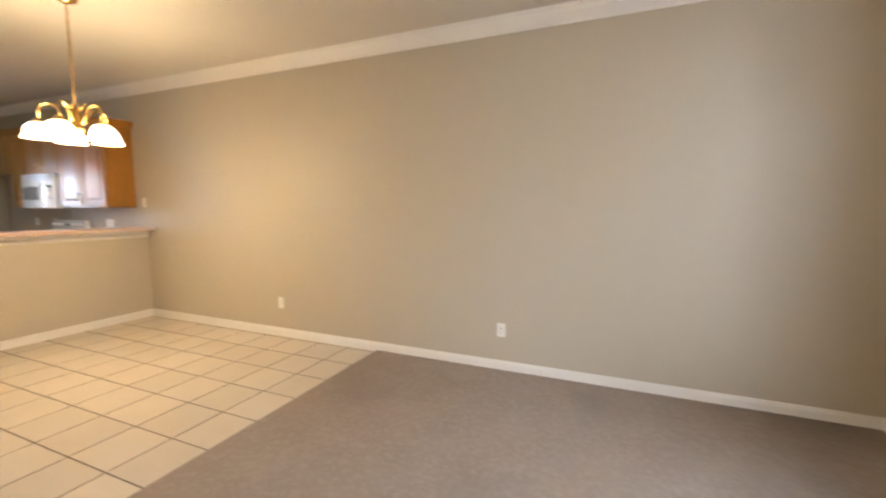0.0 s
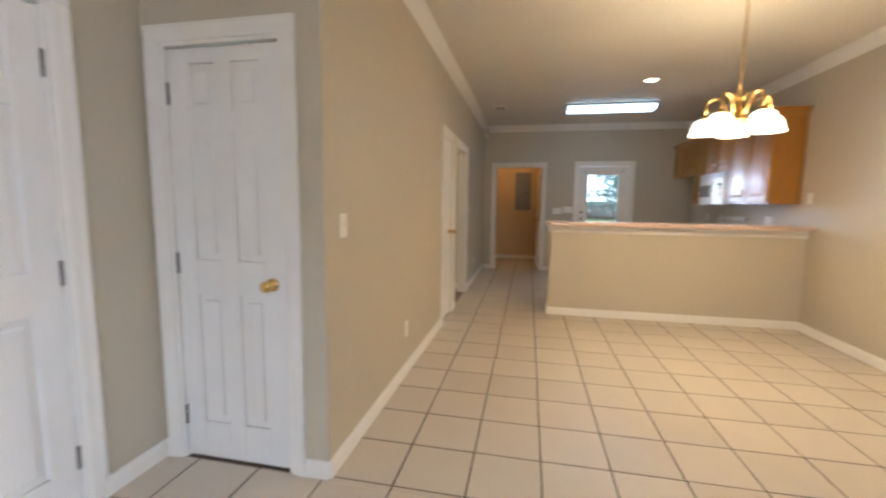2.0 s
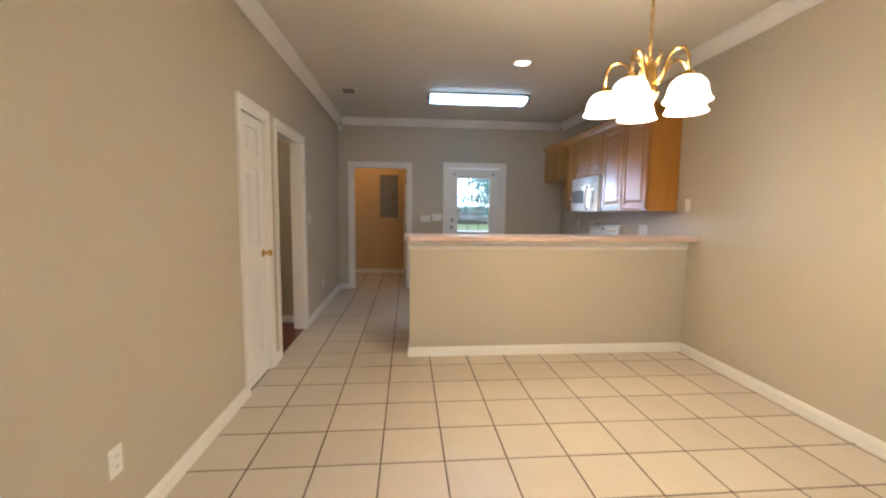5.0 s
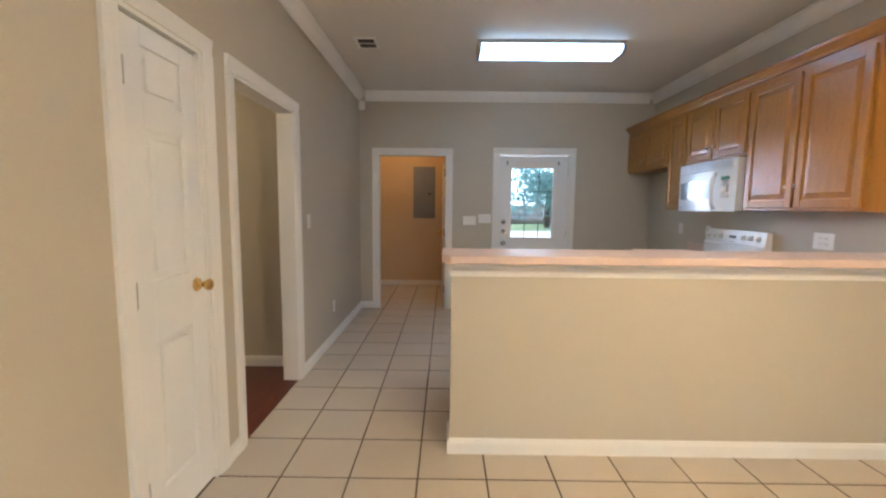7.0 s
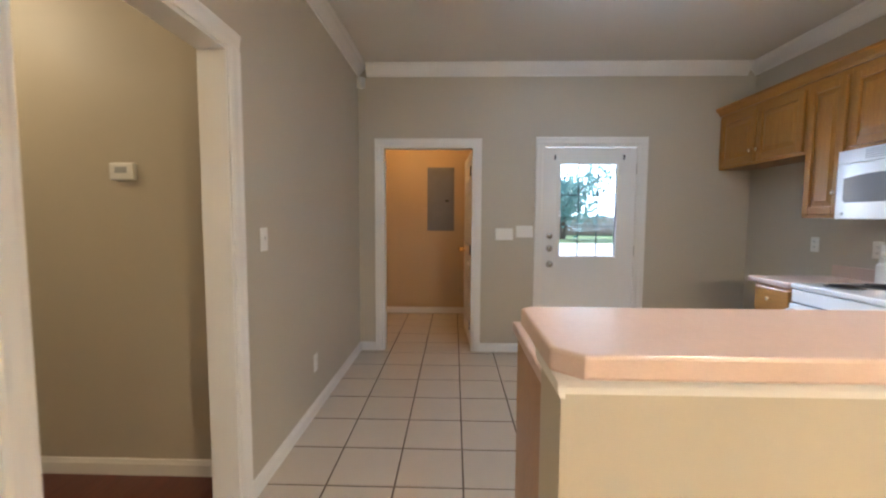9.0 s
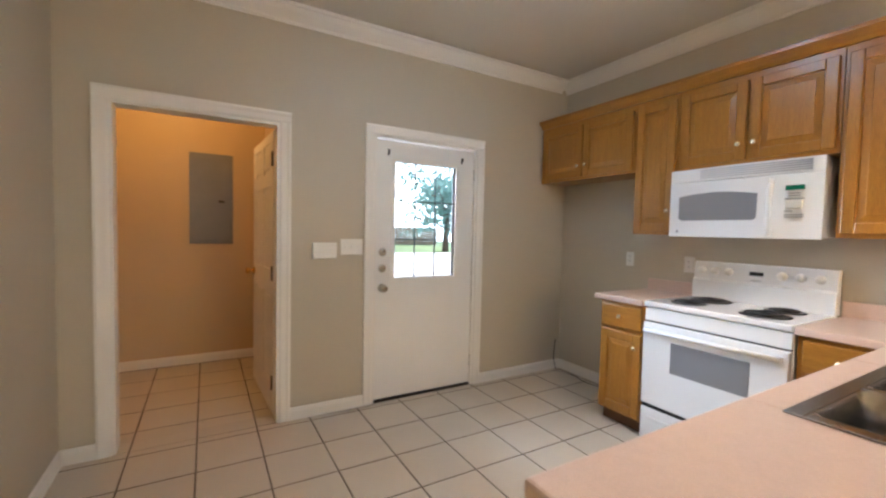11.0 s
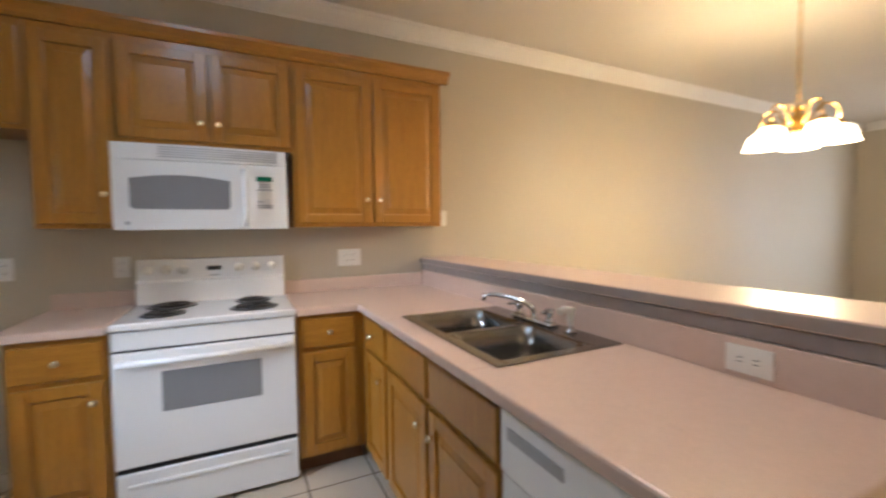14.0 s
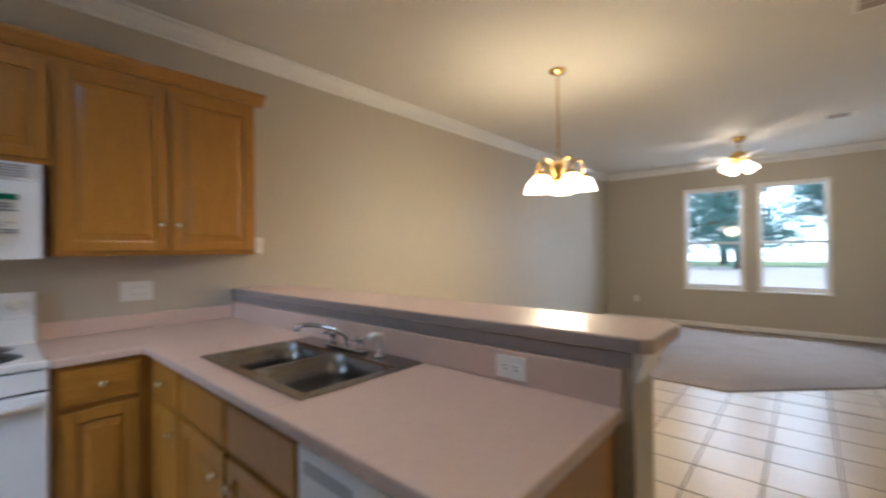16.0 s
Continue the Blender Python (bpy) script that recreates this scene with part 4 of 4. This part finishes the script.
# ---- plates on the walls ----
def plate(name, at, normal, kind, label, w=0.072, h=0.116):
    """A wall plate at a point on a wall; normal: degrees the face is turned about z from -y."""
    ob = thing(name, pose(*at, 0, 0, normal), label, "wall plate")
    Mesh().box(-w / 2, w / 2, -0.006, 0, -h / 2, h / 2, 0.003).put("cover", PLASTIC, ob)
    if kind == "outlet":
        n = max(1, round(w / 0.072))
        for k in range(n):
            cx = (k - (n - 1) / 2) * 0.046
            for z in (-0.02, 0.02):
                Mesh().box(cx - 0.016, cx + 0.016, -0.0085, -0.004, z - 0.014, z + 0.014, 0.004).put("socket", PLASTIC, ob)
                for dx in (-0.006, 0.006):
                    Mesh().box(cx + dx - 0.0012, cx + dx + 0.0012, -0.0092, -0.008, z - 0.004, z + 0.006).put("slot", DARKGAP, ob)
    elif kind == "wide":
        for cx in (-0.02, 0.02):
            Mesh().lathe([(0.016, 0), (0.0155, 0.003)], (cx, -0.006, 0), Matrix.Rotation(radians(90), 4, "X"), 16).put("socket", PLASTIC, ob)
            for dz in (-0.006, 0.006):
                Mesh().box(cx - 0.005, cx + 0.006, -0.0098, -0.0085, dz - 0.0012, dz + 0.0012).put("slot", DARKGAP, ob)
    else:
        n = max(1, round(w / 0.06))
        for k in range(n):
            cx = (k - (n - 1) / 2) * 0.046
            Mesh().box(cx - 0.005, cx + 0.005, -0.016, -0.004, -0.004, 0.016, 0.002).put("toggle", PLASTIC, ob)
    return ob


OUT, SW = "white duplex outlet plate on the greige wall", "white light switch plate on the greige wall"
plate("outlet", (-2.755, YR, 0.355), 0, "outlet", OUT)
plate("outlet", (-0.385, YR, 0.345), 0, "outlet", OUT)
plate("outlet", (-7.365, YR, 1.14), 0, "outlet", OUT)
plate("outlet", (-6.88, YR, 1.13), 0, "outlet", OUT)
plate("outlet", (-5.605, YR, 1.135), 0, "outlet", "white wide plate with outlet and switch", 0.16, 0.116)
plate("light_switch", (-4.885, YR, 1.405), 0, "switch", SW)
plate("light_switch", (-1.727, YL, 1.20), 180, "switch", SW)
plate("outlet", (-2.805, YL, 0.355), 180, "outlet", OUT)
plate("light_switch", (-6.065, YL, 1.22), 180, "switch", SW)
plate("outlet", (-6.78, YL, 0.345), 180, "outlet", OUT)
plate("light_switch", (XF, 1.347, 1.205), 90, "switch", "white triple light switch plate by the back door", 0.165, 0.116)
plate("outlet", (PX0 - 0.026, 1.245, 0.968), -90, "wide", "white sideways outlet plate on the bar backsplash", 0.116, 0.076)
plate("outlet", (XW, 2.92, 0.42), -90, "outlet", OUT)

ob = thing("alarm_keypad", pose(XF, 1.148, 1.178, 0, 0, 90), "off-white alarm keypad with closed cover", "keypad")
Mesh().box(-0.085, 0.085, -0.026, 0, -0.058, 0.058, 0.006).put("case", PLASTIC, ob)
Mesh().box(-0.08, 0.08, -0.029, -0.024, -0.054, 0.022, 0.003).put("cover", PLASTIC, ob)
ob = thing("thermostat", pose(-6.06, -0.955, 1.547, 0, 0, 90), "white wall thermostat in the hall", "thermostat")
Mesh().box(-0.06, 0.06, -0.028, 0, -0.042, 0.042, 0.006).put("case", PLASTIC, ob)
Mesh().box(-0.03, 0.03, -0.030, -0.026, -0.008, 0.022, 0.002).put("screen", GREYPRINT, ob)
ob = thing("motion_sensor", pose(XF + 0.03, YL + 0.03, 2.62, 0, 0, 135), "small white corner motion sensor", "sensor")
Mesh().box(-0.03, 0.03, -0.045, 0.022, -0.05, 0.05, 0.010).put("case", PLASTIC, ob)

ob = thing("breaker_panel", pose(-9.79, 0.47, 1.16, 0, 0, 90), "grey metal electrical breaker panel on the tan wall", "breaker panel")
Mesh().box(-0.185, 0.185, -0.012, 0, 0, 0.87, 0.003).put("cover", PANELGREY, ob)
Mesh().box(-0.155, 0.155, -0.018, -0.010, 0.03, 0.84, 0.003).put("door", PANELGREY, ob)
Mesh().box(0.06, 0.11, -0.022, -0.017, 0.40, 0.425, 0.002).put("latch", BLACK, ob, "black latch")

mb = Mesh((-7.5, 3.4, 0.002))
mb.tube([(-8.09, 3.40, 0.30), (-8.10, 3.39, 0.12), (-8.03, 3.36, 0.014), (-7.85, 3.41, 0.010), (-7.68, 3.36, 0.010), (-7.5, 3.40, 0.010), (-7.33, 3.43, 0.03), (-7.21, 3.42, 0.02)], 0.004, 8)
mb.put("loose_cable", CABLE, None, "loose dark cable on the floor of the fridge space", "cable")


# ---- ceiling fixtures ----
def chandelier():
    x, y = -3.13, 2.0
    ob = thing("chandelier", pose(x, y, CEIL), "polished brass five-arm chandelier with lit frosted glass shades", "chandelier")
    Mesh().lathe([(0.066, -0.001), (0.066, -0.010), (0.058, -0.022), (0.02, -0.032), (0.008, -0.045)], (0, 0, 0), None, 24).put("canopy", BRASS, ob)
    mb = Mesh()
    n = 19
    for i in range(n):
        z = -0.055 - i * 0.0365
        q = Matrix.Rotation(radians(90 * (i % 2)), 4, "Z")
        pts = [q @ Vector((0.009 * math.sin(a), 0, 0.022 * math.cos(a))) + Vector((0, 0, z)) for a in [2 * math.pi * k / 10 for k in range(11)]]
        mb.tube(pts, 0.0028, 6)
    mb.tube([(0.004, 0.003, -0.04), (-0.006, 0.004, -0.3), (0.004, -0.004, -0.74)], 0.003, 6)
    mb.put("chain", BRASS, ob)
    Mesh().lathe([(0.006, -0.720), (0.012, -0.735), (0.024, -0.750), (0.034, -0.760), (0.03, -0.775), (0.036, -0.800), (0.034, -0.860), (0.042, -0.875), (0.044, -0.900), (0.03, -0.925), (0.014, -0.945), (0.012, -0.960), (0.004, -0.970)],
                 (0, 0, 0), None, 20).put("body", BRASS, ob)
    for k in range(5):
        q = Matrix.Rotation(radians(72 * k + 20), 4, "Z")
        pts = [(0.03, 0, -0.850), (0.06, 0, -0.835), (0.082, 0, -0.785), (0.105, 0, -0.745), (0.14, 0, -0.728), (0.175, 0, -0.738), (0.195, 0, -0.775), (0.20, 0, -0.845)]
        Mesh().tube([q @ Vector(p) for p in pts], 0.007, 8).put("arm", BRASS, ob)
        curl = [(0.035, 0, -0.760), (0.05, 0, -0.740), (0.062, 0, -0.725), (0.058, 0, -0.710), (0.046, 0, -0.715)]
        Mesh().tube([q @ Vector(p) for p in curl], 0.004, 6).put("scroll", BRASS, ob)
        at = q @ Vector((0.20, 0, 0))
        Mesh().lathe([(0.012, -0.840), (0.026, -0.850), (0.028, -0.875)], at, None, 16).put("fitter", BRASS, ob)
        prof = [(0.026, -0.868), (0.048, -0.874), (0.067, -0.892), (0.078, -0.918), (0.083, -0.945), (0.092, -0.968), (0.098, -0.974), (0.092, -0.970), (0.078, -0.945), (0.068, -0.905), (0.02, -0.884)]
        Mesh().lathe(prof, at, None, 24).put("shade", SHADE, ob, "lit frosted bell glass shade")


chandelier()


def ceiling_fan():
    x, y = 0.38, 1.16
    ob = thing("ceiling_fan", pose(x, y, CEIL), "white and brass ceiling fan with four lit lamps", "ceiling fan")
    Mesh().lathe([(0.075, -0.001), (0.072, -0.03), (0.045, -0.06), (0.016, -0.068)], (0, 0, 0), None, 24).put("canopy", BRASS, ob)
    Mesh().lathe([(0.012, -0.06), (0.012, -0.20)], (0, 0, 0), None, 12).put("downrod", BRASS, ob)
    Mesh().lathe([(0.02, -0.185), (0.07, -0.20), (0.095, -0.225), (0.10, -0.27), (0.085, -0.30), (0.055, -0.315), (0.05, -0.35), (0.03, -0.37), (0.004, -0.375)], (0, 0, 0), None, 28).put("motor", BRASS, ob)
    for k in range(5):
        q = Matrix.Rotation(radians(72 * k + 62), 4, "Z")
        mb = Mesh()
        mb.prism([(0.16, -0.05), (0.22, -0.062), (0.50, -0.07), (0.56, -0.055), (0.575, 0.0), (0.56, 0.055), (0.50, 0.07), (0.22, 0.062), (0.16, 0.05)], "z", -0.004, 0.004, 0.002)
        mb.bm.transform(q @ Matrix.Translation((0, 0, -0.29)) @ Matrix.Rotation(radians(11), 4, "X"))
        mb.put("blade", WHITE, ob, "white fan blade")
        mb = Mesh().box(0.08, 0.20, -0.018, 0.018, -0.008, -0.002, 0.002)
        mb.bm.transform(q @ Matrix.Translation((0, 0, -0.29)) @ Matrix.Rotation(radians(11), 4, "X"))
        mb.put("blade_arm", BRASS, ob)
    for k in range(4):
        q = Matrix.Rotation(radians(90 * k + 35), 4, "Z")
        Mesh().tube([q @ Vector(p) for p in ((0.03, 0, -0.345), (0.08, 0, -0.340), (0.115, 0, -0.355))], 0.008, 8).put("lamp_arm", BRASS, ob)
        turn = q @ Matrix.Translation((0.108, 0, -0.350)) @ Matrix.Rotation(radians(-40), 4, "Y")
        Mesh().lathe([(0.022, 0.0), (0.04, -0.012), (0.058, -0.04), (0.066, -0.08), (0.074, -0.11), (0.065, -0.105), (0.05, -0.05), (0.012, -0.02)], (0, 0, 0), turn, 20).put("shade", SHADE, ob, "lit frosted glass shade")


ceiling_fan()

ob = thing("fluorescent_fixture", pose(-6.58, 1.745, CEIL), "ceiling fluorescent fixture with a lit wraparound diffuser", "ceiling light")
Mesh().box(-0.145, 0.145, -0.645, 0.645, -0.035, -0.001, 0.004).put("housing", FIXTURE, ob, "brownish fixture housing")
Mesh().prism([(-0.150, -0.036), (-0.142, -0.075), (-0.10, -0.094), (0.10, -0.094), (0.142, -0.075), (0.150, -0.036)], "y", -0.61, 0.61, 0.004).put("diffuser", LENS, ob, "lit prismatic diffuser")
for s in (-1, 1):
    Mesh().prism([(-0.156, -0.036), (-0.148, -0.08), (-0.104, -0.099), (0.104, -0.099), (0.148, -0.08), (0.156, -0.036)], "y", s * 0.612, s * 0.64, 0.002).put("end_cap", FIXTURE, ob)

ob = thing("recessed_light", pose(-5.36, 1.99, CEIL), "lit recessed ceiling downlight with white trim ring", "downlight")
Mesh().lathe([(0.095, -0.001), (0.092, -0.008), (0.078, -0.010), (0.07, -0.004), (0.069, -0.001)], (0, 0, 0), None, 32).put("trim_ring", WHITE, ob)
Mesh().lathe([(0.068, -0.001), (0.05, -0.006), (0.004, -0.008)], (0, 0, 0), None, 24).put("bulb", BULB, ob, "lit flood bulb")


def vent(x0, x1, y0, y1, label):
    ob = thing("ceiling_vent", pose((x0 + x1) / 2, (y0 + y1) / 2, CEIL), label, "air vent", "ceiling vents")
    a, b = (x1 - x0) / 2, (y1 - y0) / 2
    mb = Mesh()
    for p in ((-a, a, -b, -b + 0.028), (-a, a, b - 0.028, b), (-a, -a + 0.028, -b + 0.028, b - 0.028), (a - 0.028, a, -b + 0.028, b - 0.028), (-0.006, 0.006, -b + 0.028, b - 0.028)):
        mb.box(*p, -0.010, -0.001, 0.002)
    mb.put("frame", WHITE, ob)
    Mesh().box(-a + 0.02, a - 0.02, -b + 0.02, b - 0.02, -0.0025, -0.0005).put("opening", VENTDARK, ob, "dark duct opening")
    n = 8
    for k in range(n):
        u = -a + 0.036 + (2 * a - 0.072) * k / (n - 1)
        mb = Mesh().box(-0.008, 0.008, -b + 0.028, b - 0.028, -0.0007, 0.0007)
        mb.bm.transform(Matrix.Translation((u, 0, -0.0075)) @ Matrix.Rotation(radians(24), 4, "Y"))
        mb.put("slat", FIXTURE, ob)


vent(-6.67, -6.42, 0.02, 0.22, "dusty ceiling air vent with dark slats")
vent(-2.89, -2.64, 0.065, 0.29, "white ceiling air vent with dark slats")
vent(-0.09, 0.15, 0.10, 0.35, "white ceiling air vent with dark slats")

# ---- outside ----
Mesh().box(-400, 400, -400, 400, -0.5, -0.16).put("ground", GRASS, None, "grassy ground outside reaching the horizon", "ground", "structure")
Mesh().box(-29, -8.3, -12, 30, -0.2, -0.10, 0.02).put("pavement_back", CONCRETE, None, "sunlit concrete patio and drive behind the house", "pavement", "structure")
Mesh().box(4, 33, -60, 60, -0.2, -0.12, 0.02).put("road", CONCRETE, None, "sunlit concrete street before the house", "road", "structure")
Mesh().box(2.2, 5.5, -6, 1.4, -0.2, -0.10, 0.02).put("pavement_front", CONCRETE, None, "concrete driveway before the house", "pavement", "structure")


def tree(x, y, height, spread, seed, low=0.55):
    rnd = random.Random(seed)
    ob = thing("tree", pose(x, y, -0.17), "leafy green shade tree in full sun", "tree", "trees")
    mb = Mesh()
    mb.tube([(0, 0, 0), (0.05, 0.03, height * 0.2), (0, 0.06, height * 0.45)], 0.035 * height, 8)
    tips = []
    for k in range(9):
        a = 2 * math.pi * k / 9 + rnd.uniform(-0.3, 0.3)
        r = spread * rnd.uniform(0.45, 0.85)
        z = height * rnd.uniform(low, 0.95)
        s = min(height * rnd.uniform(0.25, 0.45), z * 0.7)
        mb.tube([(0, 0.04, s), (r * 0.4 * math.cos(a), r * 0.4 * math.sin(a), (s + z) / 2 + 0.2), (r * math.cos(a), r * math.sin(a), z)], 0.011 * height, 6)
        tips.append((r * math.cos(a), r * math.sin(a), z))
        tips.append((r * 0.5 * math.cos(a), r * 0.5 * math.sin(a), (s + z) / 2 + 0.5))
    mb.put("trunk", BARK, ob, "brown bark trunk and limbs")
    verts, faces = [], []
    for t in tips:
        for _ in range(160):
            d = Vector((rnd.gauss(0, 1), rnd.gauss(0, 1), rnd.gauss(0, 0.75))) * spread * 0.21
            c = Vector(t) + d
            q = Euler((rnd.uniform(0, 6), rnd.uniform(0, 6), rnd.uniform(0, 6))).to_matrix()
            s = rnd.uniform(0.13, 0.26)
            i = len(verts)
            verts += [c + q @ Vector(v) for v in ((-s, 0, 0), (0, -s * 0.45, 0.02), (s, 0, 0), (0, s * 0.45, 0.02))]
            faces.append((i, i + 1, i + 2, i + 3))
    me = bpy.data.meshes.new("leaves")
    me.from_pydata(verts, [], faces)
    me.materials.append(LEAF)
    leaves = new("leaves", me)
    leaves.parent = ob
    tagged(leaves, kind="stuff")


for i, (x, y, h, s, low) in enumerate(((26, 7.6, 8.5, 3.9, 0.22), (29, 4.0, 8.5, 3.7, 0.2), (33, -1.2, 9, 3.8, 0.35), (26, -5.5, 7, 3.4, 0.4), (36, 13, 9, 4, 0.3), (36, -9, 9, 4, 0.4), (38, 6.0, 10, 4.5, 0.25), (-31, 15.5, 7.0, 3.6, 0.3), (-38, 24, 8, 4, 0.3), (-36, 9.0, 6.5, 3.6, 0.3), (-40, -2, 8, 4, 0.4))):
    tree(x, y, h, s, 40 + i, low)
# added glowing walls that whiten the view behind the trees
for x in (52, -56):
    Mesh().box(x, x + 0.5, -45, 55, -0.2, 26).put("backdrop", BACKDROP, None, "glowing pale backdrop wall standing in for bright distance", "backdrop", "structure")


def fence():
    ob = thing("fence", pose(-44, 10, -0.17), "weathered wooden board fence behind the yard", "fence")
    for k in range(120):
        Mesh().box(-0.01, 0.01, -12 + k * 0.2, -12 + k * 0.2 + 0.185, 0, 1.8 + 0.02 * (k % 3), 0.004, 1).put("board", FENCEWOOD, ob)
    Mesh().box(0.011, 0.05, -12, 12, 0.4, 0.49).box(0.011, 0.05, -12, 12, 1.35, 1.44).put("rail", FENCEWOOD, ob)


fence()
POST_Y, POST_W = 3.52, 0.10
Mesh((-9.95, POST_Y, -0.1)).box(-9.95 - POST_W, -9.95 + POST_W, POST_Y - POST_W, POST_Y + POST_W, -0.1, 2.745, 0.012).box(
    -9.98 - POST_W, -9.92 + POST_W, POST_Y - POST_W - 0.03, POST_Y + POST_W + 0.03, -0.1, 0.05, 0.01).put(
    "porch_post", BRICKRED, None, "reddish brown porch post outside the back door", "post")

porch = thing("porch_roof", pose(-9.2, 2.4, 2.75), "low covered porch roof outside the back door", "porch roof")
Mesh().box(-0.95, 0.95, -1.3, 2.1, 0.14, 0.20, 0.01).put("deck", ROOFING, porch, "dark shingle roof deck")
Mesh().box(-0.82, -0.68, -1.25, 2.05, 0.0, 0.14, 0.008).put("beam", WHITE, porch, "white painted porch beam")
for k in range(7):
    Mesh().box(-0.68, 0.94, -1.2 + 0.52 * k, -1.15 + 0.52 * k, 0.03, 0.14, 0.004).put("rafter", WHITE, porch)

# ---- floor pieces ----
PITCH, JOINT = 0.342, 0.0085


def tiles():
    meshes = {}

    def tile_mesh(w, d):
        key = (round(w, 3), round(d, 3))
        if key not in meshes:
            b = 0.004
            lo = [(0, 0, -0.006), (w, 0, -0.006), (w, d, -0.006), (0, d, -0.006)]
            mid = [(0, 0, -0.002), (w, 0, -0.002), (w, d, -0.002), (0, d, -0.002)]
            hi = [(b, b, 0), (w - b, b, 0), (w - b, d - b, 0), (b, d - b, 0)]
            faces = [(8, 9, 10, 11)] + [(i, (i + 1) % 4, 4 + (i + 1) % 4, 4 + i) for i in range(4)] + [(4 + i, 4 + (i + 1) % 4, 8 + (i + 1) % 4, 8 + i) for i in range(4)]
            me = bpy.data.meshes.new("tile")
            me.from_pydata(lo + mid + hi, [], faces)
            me.materials.append(TILE)
            meshes[key] = me
        return meshes[key]

    def region(x0, x1, y0, y1, keep=lambda x, y: True):
        i = math.floor((x0 + 2.585) / PITCH)
        while -2.585 + i * PITCH < x1:
            a, b = max(-2.585 + i * PITCH + JOINT / 2, x0), min(-2.585 + (i + 1) * PITCH - JOINT / 2, x1)
            j = math.floor((y0 - 0.37) / PITCH)
            while 0.37 + j * PITCH < y1:
                c, d = max(0.37 + j * PITCH + JOINT / 2, y0), min(0.37 + (j + 1) * PITCH - JOINT / 2, y1)
                if b - a > 0.02 and d - c > 0.02 and keep((a + b) / 2, (c + d) / 2):
                    t = new("tile", tile_mesh(b - a, d - c))
                    t.parent = floor
                    t.location = (a, c, random.uniform(-0.0006, 0.0006))
                j += 1
            i += 1

    region(XF, XC + 0.02, YL - 0.012, YR)
    region(XF - TH - 0.014, XF - 0.004, UTIL[0], UTIL[1])
    region(XC + 0.02, 0.75, YD, 1.2, lambda x, y: x + 1.585 < 0.94 * (1.08 - y) + 0.3)
    region(XC, XC + 0.02, YD, YL, lambda x, y: True)
    region(-9.79, XF - TH - 0.014, -1.0, 0.95)


tiles()


def boards():
    ob = floor
    k = 0
    y = -2.7
    while y < YL - TH - 0.015:
        me = bpy.data.meshes.new("board")
        x0, x1, d = -6.06, -4.78, min(0.118, YL - 0.014 - y)
        me.from_pydata([(x0, 0, 0), (x1, 0, 0), (x1, d, 0), (x0, d, 0), (x0, 0, -0.006), (x1, 0, -0.006), (x1, d, -0.006), (x0, d, -0.006)], [],
                       [(0, 1, 2, 3), (4, 5, 1, 0), (7, 3, 2, 6), (0, 3, 7, 4), (1, 5, 6, 2)])
        me.materials.append(DARKWOOD)
        b = new("board", me)
        b.parent, b.location = ob, (0, y, 0.002)
        y += 0.12
    me = bpy.data.meshes.new("board")
    me.from_pydata([(HALL[0] + 0.018, -0.405, 0), (HALL[1] - 0.018, -0.405, 0), (HALL[1] - 0.018, YL - 0.012, 0), (HALL[0] + 0.018, YL - 0.012, 0)], [], [(0, 1, 2, 3)])
    me.materials.append(DARKWOOD)
    b = new("board", me)
    b.parent, b.location = ob, (0, 0, 0.004)


boards()
